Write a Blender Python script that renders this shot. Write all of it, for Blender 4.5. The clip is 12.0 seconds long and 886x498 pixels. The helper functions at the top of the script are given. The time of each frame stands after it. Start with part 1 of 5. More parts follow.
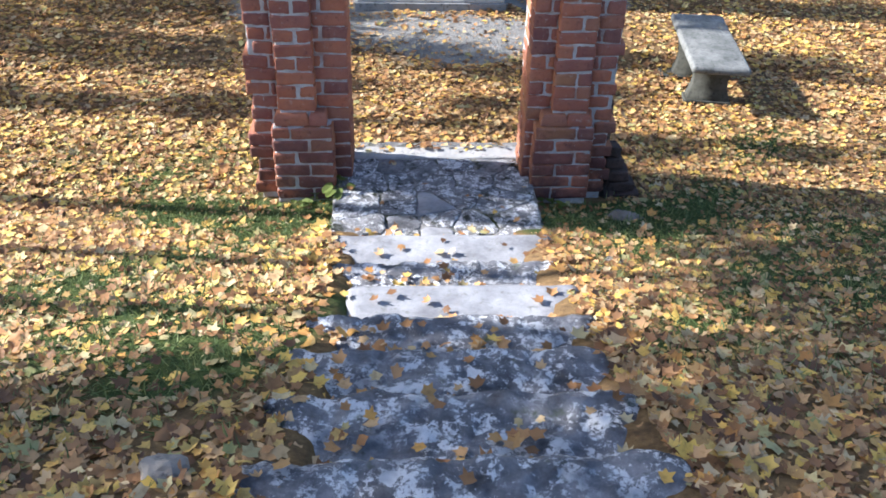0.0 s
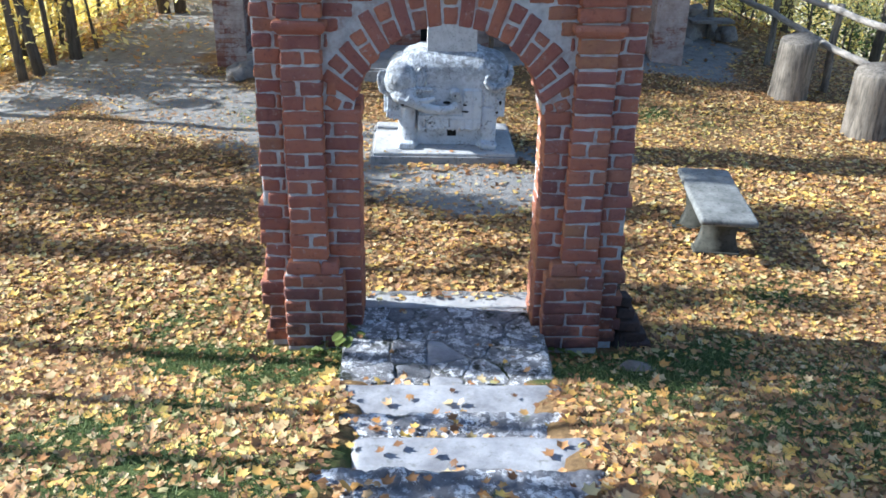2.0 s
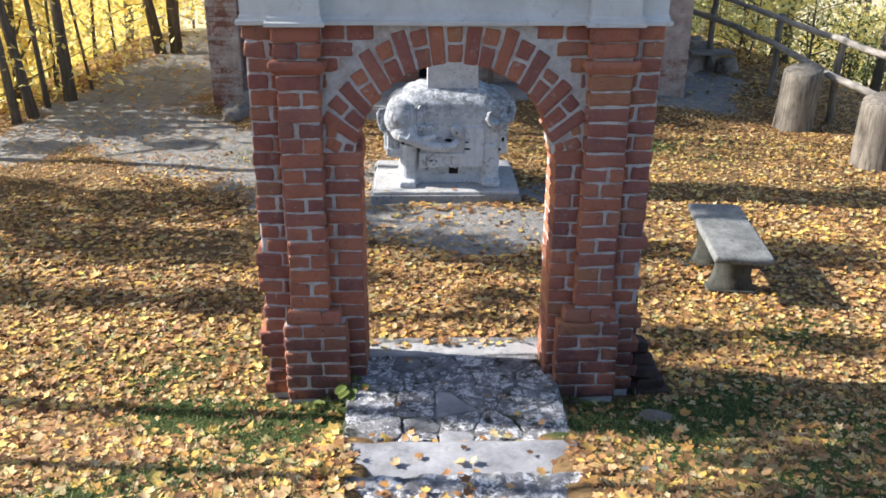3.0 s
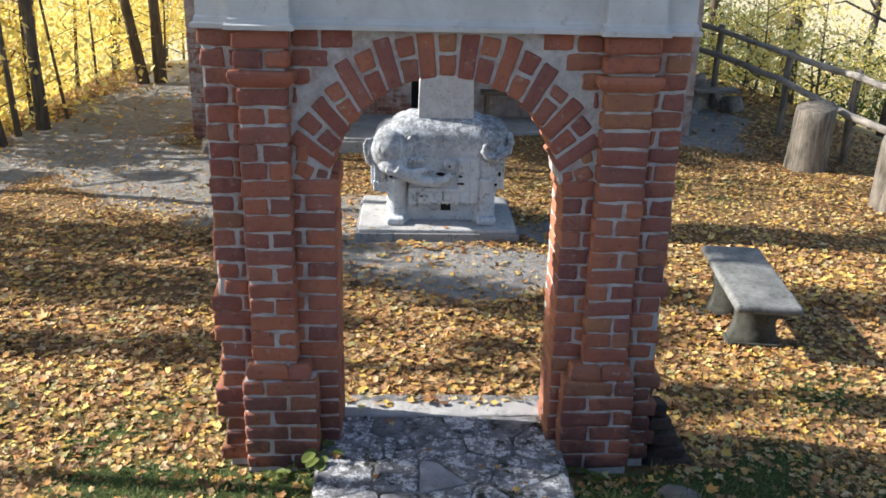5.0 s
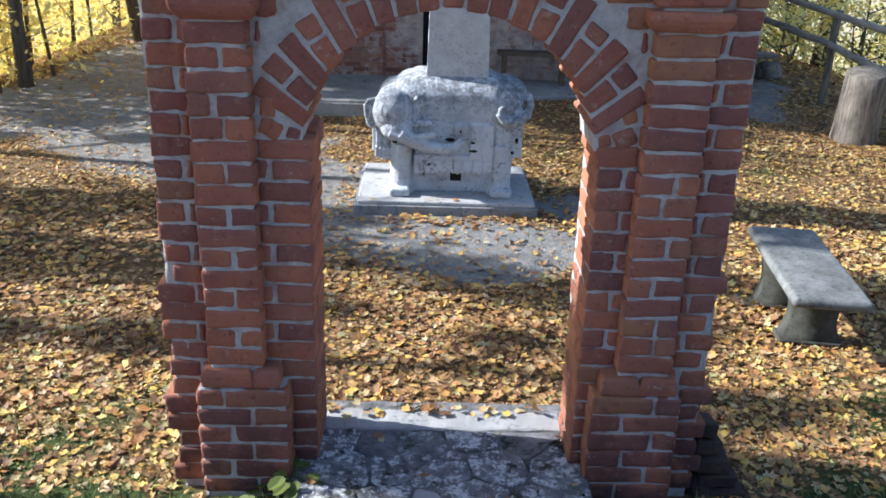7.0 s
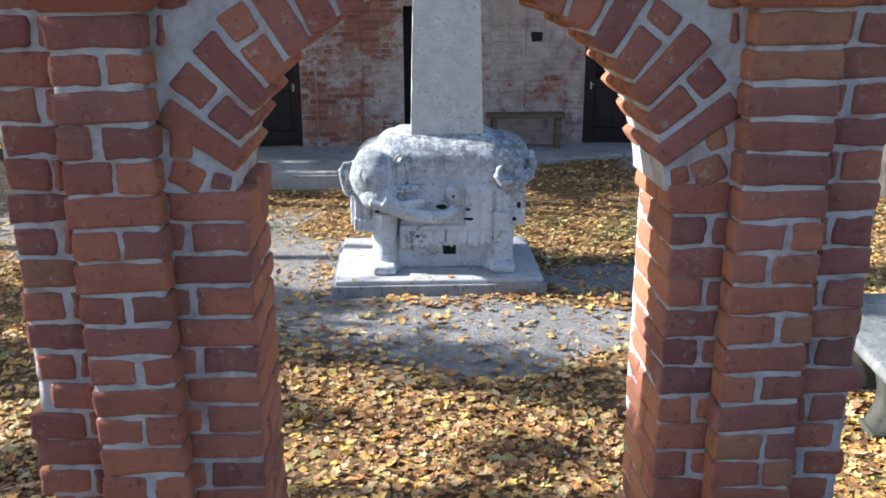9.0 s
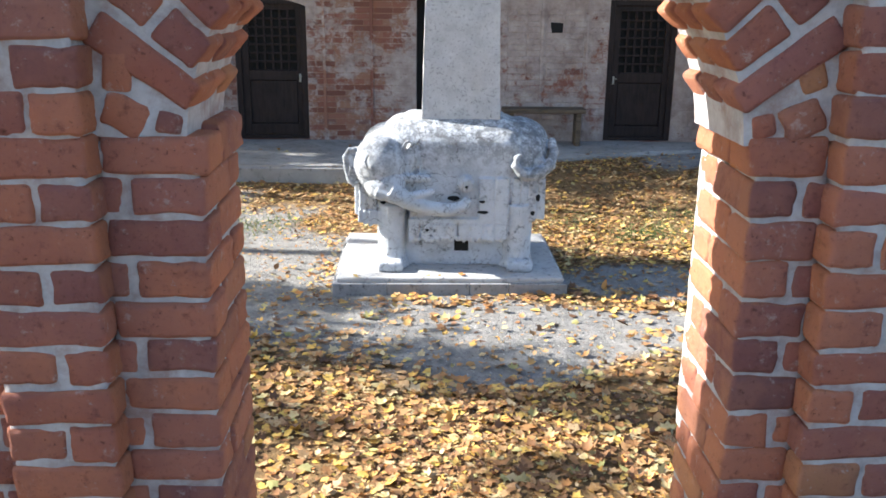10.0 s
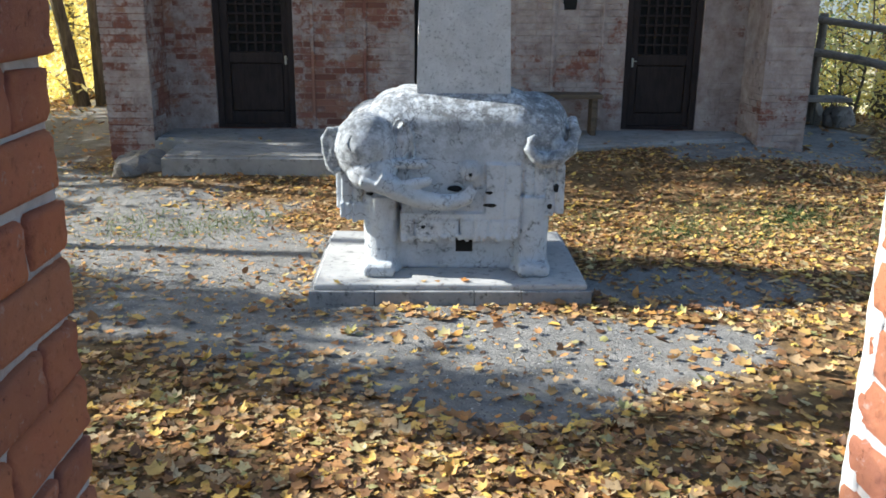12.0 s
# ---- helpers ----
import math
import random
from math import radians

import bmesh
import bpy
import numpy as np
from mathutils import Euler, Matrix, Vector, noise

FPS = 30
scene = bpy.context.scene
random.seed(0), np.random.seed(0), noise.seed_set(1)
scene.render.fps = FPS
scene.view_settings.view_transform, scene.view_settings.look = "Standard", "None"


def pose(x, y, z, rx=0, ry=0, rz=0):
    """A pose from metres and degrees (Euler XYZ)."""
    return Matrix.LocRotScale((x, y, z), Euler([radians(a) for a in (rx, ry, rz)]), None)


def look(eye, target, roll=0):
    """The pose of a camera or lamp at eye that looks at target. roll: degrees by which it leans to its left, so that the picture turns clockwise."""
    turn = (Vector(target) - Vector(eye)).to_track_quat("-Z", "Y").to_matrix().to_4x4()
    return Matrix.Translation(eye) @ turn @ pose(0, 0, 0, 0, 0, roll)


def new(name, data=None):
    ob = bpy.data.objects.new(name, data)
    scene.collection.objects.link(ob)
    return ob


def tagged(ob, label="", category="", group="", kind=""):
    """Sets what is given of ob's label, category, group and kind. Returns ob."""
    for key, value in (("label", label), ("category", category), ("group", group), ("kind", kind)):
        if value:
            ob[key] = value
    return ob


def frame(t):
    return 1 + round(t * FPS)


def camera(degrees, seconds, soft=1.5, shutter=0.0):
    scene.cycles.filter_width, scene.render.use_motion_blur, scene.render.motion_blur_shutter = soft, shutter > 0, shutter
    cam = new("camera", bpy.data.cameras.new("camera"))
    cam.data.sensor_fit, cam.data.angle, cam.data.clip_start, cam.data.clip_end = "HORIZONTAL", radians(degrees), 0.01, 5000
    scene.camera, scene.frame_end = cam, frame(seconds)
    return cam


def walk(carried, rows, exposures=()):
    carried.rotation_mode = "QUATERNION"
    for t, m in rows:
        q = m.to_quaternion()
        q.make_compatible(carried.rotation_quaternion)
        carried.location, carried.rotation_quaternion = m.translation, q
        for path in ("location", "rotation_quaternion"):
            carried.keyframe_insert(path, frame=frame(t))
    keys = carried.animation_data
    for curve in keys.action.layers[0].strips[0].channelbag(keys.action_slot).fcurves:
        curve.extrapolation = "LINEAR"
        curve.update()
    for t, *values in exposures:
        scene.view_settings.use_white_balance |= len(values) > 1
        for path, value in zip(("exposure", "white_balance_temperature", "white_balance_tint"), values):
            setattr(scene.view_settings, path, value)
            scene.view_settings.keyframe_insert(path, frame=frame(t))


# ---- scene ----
cam = camera(53.9, 12.0, soft=1.7)
PATH = [
    (0, (-0.222, 0.614, 3.367), (-0.129, 2.253, 2.224), 1.6),
    (0.5, (-0.222, 0.603, 3.378), (-0.132, 2.306, 2.334), 1.3),
    (1, (-0.225, 0.601, 3.382), (-0.143, 2.354, 2.424), 1.1),
    (1.5, (-0.218, 0.603, 3.381), (-0.147, 2.393, 2.491), 1.2),
    (2, (-0.192, 0.621, 3.375), (-0.133, 2.43, 2.523), 1.3),
    (2.5, (-0.2, 0.714, 3.36), (-0.147, 2.539, 2.543), 1.3),
    (3, (-0.238, 0.9, 3.342), (-0.176, 2.739, 2.559), 0.4),
    (3.5, (-0.238, 1.058, 3.297), (-0.197, 2.908, 2.538), -0.4),
    (3.7, (-0.216, 1.133, 3.247), (-0.193, 2.996, 2.521), -0.3),
    (5.3, (-0.186, 1.734, 3.025), (-0.102, 3.608, 2.33), 1.5),
    (5.5, (-0.186, 1.8, 3.002), (-0.111, 3.663, 2.278), 1.2),
    (6, (-0.14, 2.032, 2.875), (-0.105, 3.897, 2.153), 1.1),
    (6.5, (-0.111, 2.292, 2.815), (-0.067, 4.14, 2.052), 2.0),
    (8.3, (-0.081, 3.274, 2.5), (-0.014, 5.157, 1.829), 1.0),
    (8.5, (-0.099, 3.398, 2.441), (-0.028, 5.297, 1.819), 0.7),
    (9, (-0.12, 3.672, 2.35), (-0.045, 5.582, 1.762), -0.2),
    (9.5, (-0.09, 3.928, 2.21), (-0.069, 5.849, 1.652), 0.5),
    (10, (-0.099, 4.187, 2.098), (-0.05, 6.103, 1.527), 0.6),
    (10.5, (-0.104, 4.448, 2.046), (-0.046, 6.351, 1.433), 0.2),
    (11, (-0.04, 4.697, 1.933), (-0.062, 6.625, 1.403), 0.3),
    (11.5, (0.022, 4.86, 1.859), (-0.01, 6.779, 1.297), 0.3),
    (12, (-0.049, 5.197, 1.794), (-0.007, 7.114, 1.225), 0.5),
]
walk(cam, [(t, look(eye, target, roll)) for t, eye, target, roll in PATH],
     exposures=[(0, 1.52, 5850, 12), (1.0, 1.45, 5600, 8), (1.8, 1.37, 5450, 7), (2.5, 1.3, 5750, 10), (3.5, 1.18, 6450, 12), (5.5, 1.12, 6200, 10), (6.5, 1.12, 5850, 10), (8.5, 1.36, 5250, 10), (9.0, 1.42, 5800, 10),
                (9.5, 1.7, 6050, 10), (10.2, 1.85, 6200, 10), (11.0, 1.77, 6150, 8), (12.0, 1.24, 6000, 6)])

# ---- light ----
world = bpy.data.worlds.new("world")
scene.world = world
world.use_nodes = True
SUN_TO = Vector((-1.0, 0.15, 0.62)).normalized()
sky = world.node_tree.nodes.new("ShaderNodeTexSky")
sky.sky_type, sky.sun_disc = "NISHITA", False
sky.sun_elevation = math.asin(SUN_TO.z)
sky.sun_rotation = math.atan2(SUN_TO.x, SUN_TO.y)
backg = world.node_tree.nodes["Background"]
world.node_tree.links.new(sky.outputs[0], backg.inputs[0])
backg.inputs[1].default_value = 0.096
sun_data = bpy.data.lights.new("sun", "SUN")
sun_data.energy, sun_data.angle, sun_data.color = 5.0, radians(0.55), (1.0, 0.94, 0.85)
sun = new("sun", sun_data)
sun.matrix_world = look(SUN_TO * 30, (0, 0, 0))

# ---- helpers ----
rng = np.random.default_rng(7)
rnd = random.Random(11)


class Mat:
    """A node material under construction."""

    def __init__(self, name, rough=0.85, spec=0.3):
        self.m = bpy.data.materials.new(name)
        self.m.use_nodes = True
        self.t = self.m.node_tree
        self.b = self.t.nodes["Principled BSDF"]
        self.b.inputs["Roughness"].default_value = rough
        self.b.inputs["Specular IOR Level"].default_value = spec

    def node(self, kind, **values):
        n = self.t.nodes.new(kind)
        for key, value in values.items():
            n.inputs[key].default_value = value
        return n

    def link(self, a, b):
        self.t.links.new(a, b)

    def pos(self):
        return self.t.nodes.new("ShaderNodeNewGeometry").outputs["Position"]

    def noise(self, scale, detail=4, rough=0.6, vec=None, distort=0.0):
        n = self.node("ShaderNodeTexNoise", Scale=scale, Detail=detail, Roughness=rough, Distortion=distort)
        self.link(vec or self.pos(), n.inputs["Vector"])
        return n.outputs["Fac"]

    def ramp(self, fac, stops):
        r = self.t.nodes.new("ShaderNodeValToRGB")
        els = r.color_ramp.elements
        while len(els) < len(stops):
            els.new(0.5)
        for el, (p, c) in zip(els, stops):
            el.position = p
            el.color = (*c, 1) if len(c) == 3 else c
        self.link(fac, r.inputs["Fac"])
        return r.outputs["Color"]

    def step(self, fac, a, b):
        r = self.node("ShaderNodeMapRange")
        r.inputs["From Min"].default_value, r.inputs["From Max"].default_value = a, b
        self.link(fac, r.inputs["Value"])
        return r.outputs["Result"]

    def mix(self, fac, a, b, kind="MIX"):
        m = self.t.nodes.new("ShaderNodeMix")
        m.data_type, m.blend_type = "RGBA", kind
        for socket, v in ((m.inputs[0], fac), (m.inputs[6], a), (m.inputs[7], b)):
            if isinstance(v, (int, float)):
                socket.default_value = v
            elif isinstance(v, tuple):
                socket.default_value = (*v, 1)
            else:
                self.link(v, socket)
        return m.outputs[2]

    def math(self, op, a, b):
        m = self.t.nodes.new("ShaderNodeMath")
        m.operation = op
        for socket, v in zip(m.inputs, (a, b)):
            if isinstance(v, (int, float)):
                socket.default_value = v
            else:
                self.link(v, socket)
        return m.outputs[0]

    def colour(self, c):
        self.link(c, self.b.inputs["Base Color"])
        return self

    def bump(self, height, strength=0.5, dist=0.01):
        n = self.node("ShaderNodeBump", Strength=strength, Distance=dist)
        self.link(height, n.inputs["Height"])
        self.link(n.outputs["Normal"], self.b.inputs["Normal"])
        return self


def mesh_of(name, bm, material, smooth=False):
    me = bpy.data.meshes.new(name)
    bm.normal_update()
    bm.to_mesh(me)
    bm.free()
    me.materials.append(material)
    if smooth:
        me.shade_smooth()
    return me


def part(name, bm, material, parent, label="", smooth=False):
    ob = new(name, mesh_of(name, bm, material, smooth))
    ob.parent = parent
    return tagged(ob, label)


def thing(name, place, label, category, group="", kind=""):
    ob = new(name)
    ob.location = place
    return tagged(ob, label, category, group, kind)


def add_box(bm, x0, x1, y0, y1, z0, z1, bevel=0.0, seg=2, wob=0.0, turn=None):
    """A bevelled, slightly uneven block."""
    vs = bmesh.ops.create_cube(bm, size=1)["verts"]
    for v in vs:
        v.co = Vector(((x0 + x1) / 2 + v.co.x * (x1 - x0), (y0 + y1) / 2 + v.co.y * (y1 - y0), (z0 + z1) / 2 + v.co.z * (z1 - z0)))
        v.co += Vector([rnd.uniform(-wob, wob) for _ in range(3)])
        if turn:
            v.co = turn @ v.co
    if bevel:
        es = list({e for v in vs for e in v.link_edges})
        bmesh.ops.bevel(bm, geom=es, offset=bevel, segments=seg, profile=0.5, affect="EDGES")
    return vs


def box(*a, **k):
    bm = bmesh.new()
    add_box(bm, *a, **k)
    return bm


def add_tube(bm, points, radii, sides=10, cap=True):
    """A tapered tube through points."""
    rings = []
    pts = [Vector(p) for p in points]
    up = Vector((0.13, 0.31, 0.94))
    for i, p in enumerate(pts):
        d = (pts[min(i + 1, len(pts) - 1)] - pts[max(i - 1, 0)]).normalized()
        a = d.cross(up)
        if a.length < 0.05:
            a = d.cross(Vector((1, 0, 0)))
        a.normalize()
        b = d.cross(a)
        rings.append([bm.verts.new(p + radii[i] * (math.cos(q) * a + math.sin(q) * b)) for q in (math.tau * j / sides for j in range(sides))])
    for r0, r1 in zip(rings, rings[1:]):
        for j in range(sides):
            bm.faces.new((r0[j], r0[(j + 1) % sides], r1[(j + 1) % sides], r1[j]))
    if cap:
        bm.faces.new(rings[0][::-1])
        bm.faces.new(rings[-1])


def add_ball(bm, centre, size, sub=3, turn=None):
    vs = bmesh.ops.create_icosphere(bm, subdivisions=sub, radius=1)["verts"]
    for v in vs:
        v.co = Vector((v.co.x * size[0], v.co.y * size[1], v.co.z * size[2]))
        if turn:
            v.co = turn @ v.co
        v.co += Vector(centre)


def roughen(bm, amount, scale, verts=None):
    for v in verts or bm.verts:
        v.co += amount * noise.noise_vector(v.co * scale)


# ---- materials ----
def make_brick():
    k = Mat("red_brick", 0.9, 0.2)
    rand = k.t.nodes.new("ShaderNodeObjectInfo").outputs["Random"]
    base = k.ramp(rand, [(0, (0.2, 0.086, 0.08)), (0.12, (0.29, 0.104, 0.082)), (0.3, (0.42, 0.15, 0.088)), (0.5, (0.49, 0.19, 0.106)), (0.65, (0.34, 0.138, 0.118)),
                         (0.82, (0.42, 0.212, 0.102)), (0.92, (0.31, 0.118, 0.095)), (1.0, (0.18, 0.09, 0.086))])
    c = k.mix(k.math("MULTIPLY", k.step(k.noise(9, 5), 0.35, 0.75), 0.6), base, (0.4, 0.18, 0.12))
    c = k.mix(k.step(k.noise(28, 6, 0.7), 0.55, 0.8), c, (0.09, 0.035, 0.03))
    c = k.mix(k.step(k.noise(30, 7, 0.75), 0.62, 0.7), c, (0.42, 0.36, 0.34))
    low = k.t.nodes.new("ShaderNodeSeparateXYZ")
    k.link(k.pos(), low.inputs[0])
    c = k.mix(k.math("MULTIPLY", k.step(low.outputs["Z"], 0.75, 0.1), k.step(k.noise(3.5, 4), 0.34, 0.54)), c, (0.05, 0.033, 0.033))
    c = k.mix(k.math("MULTIPLY", k.step(k.noise(2.2, 5, 0.65), 0.48, 0.68), 0.55), c, (0.17, 0.075, 0.078))
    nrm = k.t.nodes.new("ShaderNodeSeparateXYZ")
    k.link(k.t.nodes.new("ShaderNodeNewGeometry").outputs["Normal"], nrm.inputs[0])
    # Sooty shade tint on front faces; warm bounce light painted on all others
    front_shade = k.step(nrm.outputs["Y"], -0.35, -0.8)
    c = k.mix(k.math("MULTIPLY", front_shade, k.math("MULTIPLY", k.step(k.noise(5, 6, 0.7), 0.35, 0.7), 0.4)), c, (0.22, 0.1, 0.098))
    c = k.mix(k.math("MULTIPLY", k.math("SUBTRACT", 1.0, front_shade), k.math("MULTIPLY", k.step(k.noise(6, 5, 0.6), 0.3, 0.6), 0.45)), c, (0.5, 0.215, 0.1))
    pits = k.step(k.noise(95, 5, 0.75), 0.6, 0.68)
    c = k.mix(k.math("MULTIPLY", pits, 0.7), c, (0.07, 0.035, 0.03))
    c = k.mix(k.math("MULTIPLY", k.step(k.noise(19, 9, 0.8), 0.58, 0.66), 0.5), c, (0.5, 0.43, 0.4))
    k.colour(c).bump(k.math("SUBTRACT", k.noise(48, 8, 0.8), k.math("MULTIPLY", pits, 0.35)), 0.9, 0.01)
    return k.m


def make_mortar():
    k = Mat("lime_mortar", 0.95, 0.1)
    c = k.ramp(k.noise(12, 6, 0.7), [(0.25, (0.3, 0.285, 0.285)), (0.5, (0.49, 0.475, 0.475)), (0.8, (0.64, 0.63, 0.63))])
    k.colour(k.mix(k.math("MULTIPLY", k.step(k.noise(7, 6, 0.7), 0.48, 0.66), 0.75), c, (0.3, 0.19, 0.155))).bump(k.noise(60, 6, 0.8), 0.8, 0.01)
    return k.m


def make_render_coat():
    k = Mat("grey_lime_render", 0.8, 0.3)
    c = k.ramp(k.noise(3, 6, 0.65), [(0.3, (0.44, 0.45, 0.46)), (0.6, (0.6, 0.61, 0.62)), (0.85, (0.68, 0.69, 0.7))])
    k.colour(k.mix(k.step(k.noise(14, 5, 0.7), 0.6, 0.75), c, (0.36, 0.36, 0.36))).bump(k.noise(40, 5), 0.25, 0.005)
    return k.m


def make_step_stone():
    k = Mat("lichened_step_stone", 0.9, 0.25)
    c = k.ramp(k.noise(7, 8, 0.7), [(0.32, (0.06, 0.06, 0.065)), (0.5, (0.16, 0.16, 0.175)), (0.66, (0.3, 0.3, 0.315))])
    c = k.mix(k.math("MULTIPLY", k.step(k.noise(12, 12, 0.8), 0.52, 0.545), k.step(k.noise(2.6, 4, 0.6), 0.34, 0.48)), c, (0.66, 0.67, 0.69))
    c = k.mix(k.step(k.noise(6.5, 5, 0.7), 0.6, 0.72), c, (0.06, 0.075, 0.03))
    k.colour(c).bump(k.noise(22, 8, 0.75), 0.9, 0.02)
    return k.m


def make_flagstone():
    k = Mat("flaked_flagstone", 0.9, 0.25)
    tone = k.t.nodes.new("ShaderNodeObjectInfo").outputs["Random"]
    c = k.ramp(k.noise(9, 8, 0.7), [(0.32, (0.08, 0.08, 0.088)), (0.5, (0.19, 0.19, 0.2)), (0.68, (0.33, 0.33, 0.345))])
    c = k.mix(k.math("MULTIPLY", k.step(k.noise(17, 12, 0.82), 0.515, 0.54), k.step(k.math("ADD", tone, k.noise(5, 4)), 0.55, 0.8)), c, (0.68, 0.69, 0.71))
    c = k.mix(k.step(k.noise(6.5, 7, 0.75), 0.54, 0.62), c, (0.035, 0.038, 0.028))
    k.colour(c).bump(k.noise(24, 9, 0.78), 1.0, 0.025)
    return k.m


def make_bed_mortar():
    k = Mat("mossy_bed_mortar", 0.95, 0.15)
    c = k.ramp(k.noise(10, 8, 0.7), [(0.3, (0.09, 0.09, 0.09)), (0.5, (0.2, 0.195, 0.19)), (0.7, (0.32, 0.31, 0.3))])
    c = k.mix(k.step(k.noise(4.5, 6, 0.7), 0.5, 0.62), c, (0.035, 0.042, 0.018))
    k.colour(c).bump(k.noise(30, 8, 0.75), 0.9, 0.02)
    return k.m


def make_smooth_slab():
    k = Mat("worn_pale_slab", 0.75, 0.3)
    c = k.ramp(k.noise(4, 6, 0.7), [(0.3, (0.15, 0.15, 0.165)), (0.55, (0.3, 0.303, 0.318)), (0.8, (0.44, 0.44, 0.44))])
    c = k.mix(k.step(k.noise(17, 6, 0.75), 0.56, 0.68), c, (0.16, 0.16, 0.15))
    k.colour(c).bump(k.noise(30, 6, 0.7), 0.4, 0.01)
    return k.m


def make_statue_stone():
    k = Mat("weathered_white_stone", 0.85, 0.25)
    c = k.ramp(k.noise(3.2, 6, 0.65), [(0.25, (0.38, 0.405, 0.435)), (0.5, (0.55, 0.58, 0.615)), (0.8, (0.68, 0.705, 0.73))])
    xyz = k.t.nodes.new("ShaderNodeSeparateXYZ")
    k.link(k.pos(), xyz.inputs[0])
    stain = k.math("MULTIPLY", k.step(k.noise(22, 9, 0.75), 0.52, 0.62), k.step(k.noise(3.4, 5), 0.44, 0.6))
    c = k.mix(stain, c, (0.14, 0.145, 0.15))
    top = k.math("MULTIPLY", k.step(xyz.outputs["Z"], 0.78, 1.1), k.step(k.noise(14, 10, 0.8), 0.42, 0.56))
    c = k.mix(k.math("MULTIPLY", top, 0.85), c, (0.14, 0.143, 0.145))
    ends = k.math("MULTIPLY", k.step(k.math("ABSOLUTE", k.math("SUBTRACT", xyz.outputs["X"], 0.12), 0.0), 0.36, 0.56), k.step(k.noise(11, 9, 0.78), 0.44, 0.55))
    ends = k.math("MULTIPLY", ends, k.step(xyz.outputs["Z"], 0.6, 0.85))
    c = k.mix(k.math("MULTIPLY", ends, 0.75), c, (0.13, 0.137, 0.15))
    c = k.mix(k.math("MULTIPLY", k.step(k.noise(5.2, 4), 0.6, 0.74), 0.3), c, (0.5, 0.45, 0.38))
    vo = k.node("ShaderNodeTexVoronoi", Scale=3.1)
    vo.feature = "DISTANCE_TO_EDGE"
    wander = k.t.nodes.new("ShaderNodeVectorMath")
    wander.operation = "ADD"
    wn = k.node("ShaderNodeTexNoise", Scale=5.0, Detail=5.0)
    k.link(k.pos(), wn.inputs["Vector"])
    k.link(k.pos(), wander.inputs[0])
    k.link(wn.outputs["Color"], wander.inputs[1])
    k.link(wander.outputs[0], vo.inputs["Vector"])
    crack = k.math("MULTIPLY", k.step(vo.outputs["Distance"], 0.022, 0.006), k.step(k.noise(2.1, 3), 0.46, 0.54))
    c = k.mix(k.math("MULTIPLY", crack, 0.8), c, (0.1, 0.1, 0.105))
    c = k.mix(k.math("MULTIPLY", k.step(k.noise(70, 5, 0.8), 0.58, 0.68), 0.55), c, (0.16, 0.165, 0.175))
    k.colour(c).bump(k.noise(30, 9, 0.75), 0.8, 0.018)
    return k.m


def make_plain_stone(name, a, b, scale=6, bumps=0.5):
    k = Mat(name, 0.85, 0.3)
    c = k.ramp(k.noise(scale, 7, 0.7), [(0.3, a), (0.7, b)])
    if name == "grey_plinth_stone":
        c = k.mix(k.math("MULTIPLY", k.t.nodes.new("ShaderNodeObjectInfo").outputs["Random"], 0.5), c, tuple(0.6 * v for v in a))
    c = k.mix(k.step(k.noise(scale * 6, 5, 0.7), 0.55, 0.7), c, tuple(0.5 * v for v in a))
    k.colour(c).bump(k.noise(scale * 7, 7, 0.75), bumps, 0.01)
    return k.m


def make_old_brick():
    """Limewashed brick: the wash has worn off in patches."""
    k = Mat("limewashed_brick", 0.95, 0.15)
    info = k.t.nodes.new("ShaderNodeObjectInfo").outputs["Random"]
    isl = k.t.nodes.new("ShaderNodeNewGeometry").outputs["Random Per Island"]
    rand = k.math("FRACT", k.math("ADD", info, isl), 0.0)
    red = k.ramp(rand, [(0, (0.17, 0.075, 0.055)), (0.4, (0.25, 0.11, 0.08)), (0.7, (0.29, 0.16, 0.11)), (1, (0.2, 0.11, 0.09))])
    wash = k.ramp(k.noise(6, 6, 0.7), [(0.3, (0.24, 0.185, 0.165)), (0.55, (0.39, 0.325, 0.295)), (0.85, (0.56, 0.5, 0.46))])
    worn = k.math("ADD", k.noise(1.3, 4, 0.6), k.math("MULTIPLY", k.math("SUBTRACT", rand, 0.5), 0.12))
    worn = k.math("ADD", worn, k.math("MULTIPLY", k.math("SUBTRACT", k.noise(13, 10, 0.82), 0.5), 0.95))
    xyz = k.t.nodes.new("ShaderNodeSeparateXYZ")
    k.link(k.pos(), xyz.inputs[0])
    worn = k.math("ADD", worn, k.math("MULTIPLY", k.step(xyz.outputs["X"], -0.6, 1.0), 0.15))
    worn = k.math("ADD", worn, k.math("MULTIPLY", k.step(xyz.outputs["X"], -2.5, -2.9), 0.05))
    c = k.mix(k.step(worn, 0.46, 0.58), red, wash)
    c = k.mix(k.step(k.noise(9, 6, 0.7), 0.62, 0.72), c, (0.14, 0.11, 0.1))
    k.colour(c).bump(k.noise(30, 7, 0.75), 0.8, 0.012)
    return k.m


def make_wood(name, a, b, axis, rough=0.8, scale=6):
    k = Mat(name, rough, 0.25)
    mp = k.t.nodes.new("ShaderNodeMapping")
    k.link(k.pos(), mp.inputs["Vector"])
    mp.inputs["Scale"].default_value = [0.12 if i == axis else 1.0 for i in range(3)]
    n = k.noise(scale * 5, 6, 0.7, mp.outputs[0], 0.4)
    c = k.ramp(n, [(0.3, a), (0.6, b), (0.8, tuple(0.6 * v for v in b))])
    c = k.mix(k.math("MULTIPLY", k.step(k.noise(4, 4), 0.5, 0.75), 0.5), c, tuple(0.4 * v for v in a))
    k.colour(c).bump(n, 0.7, 0.012)
    return k.m


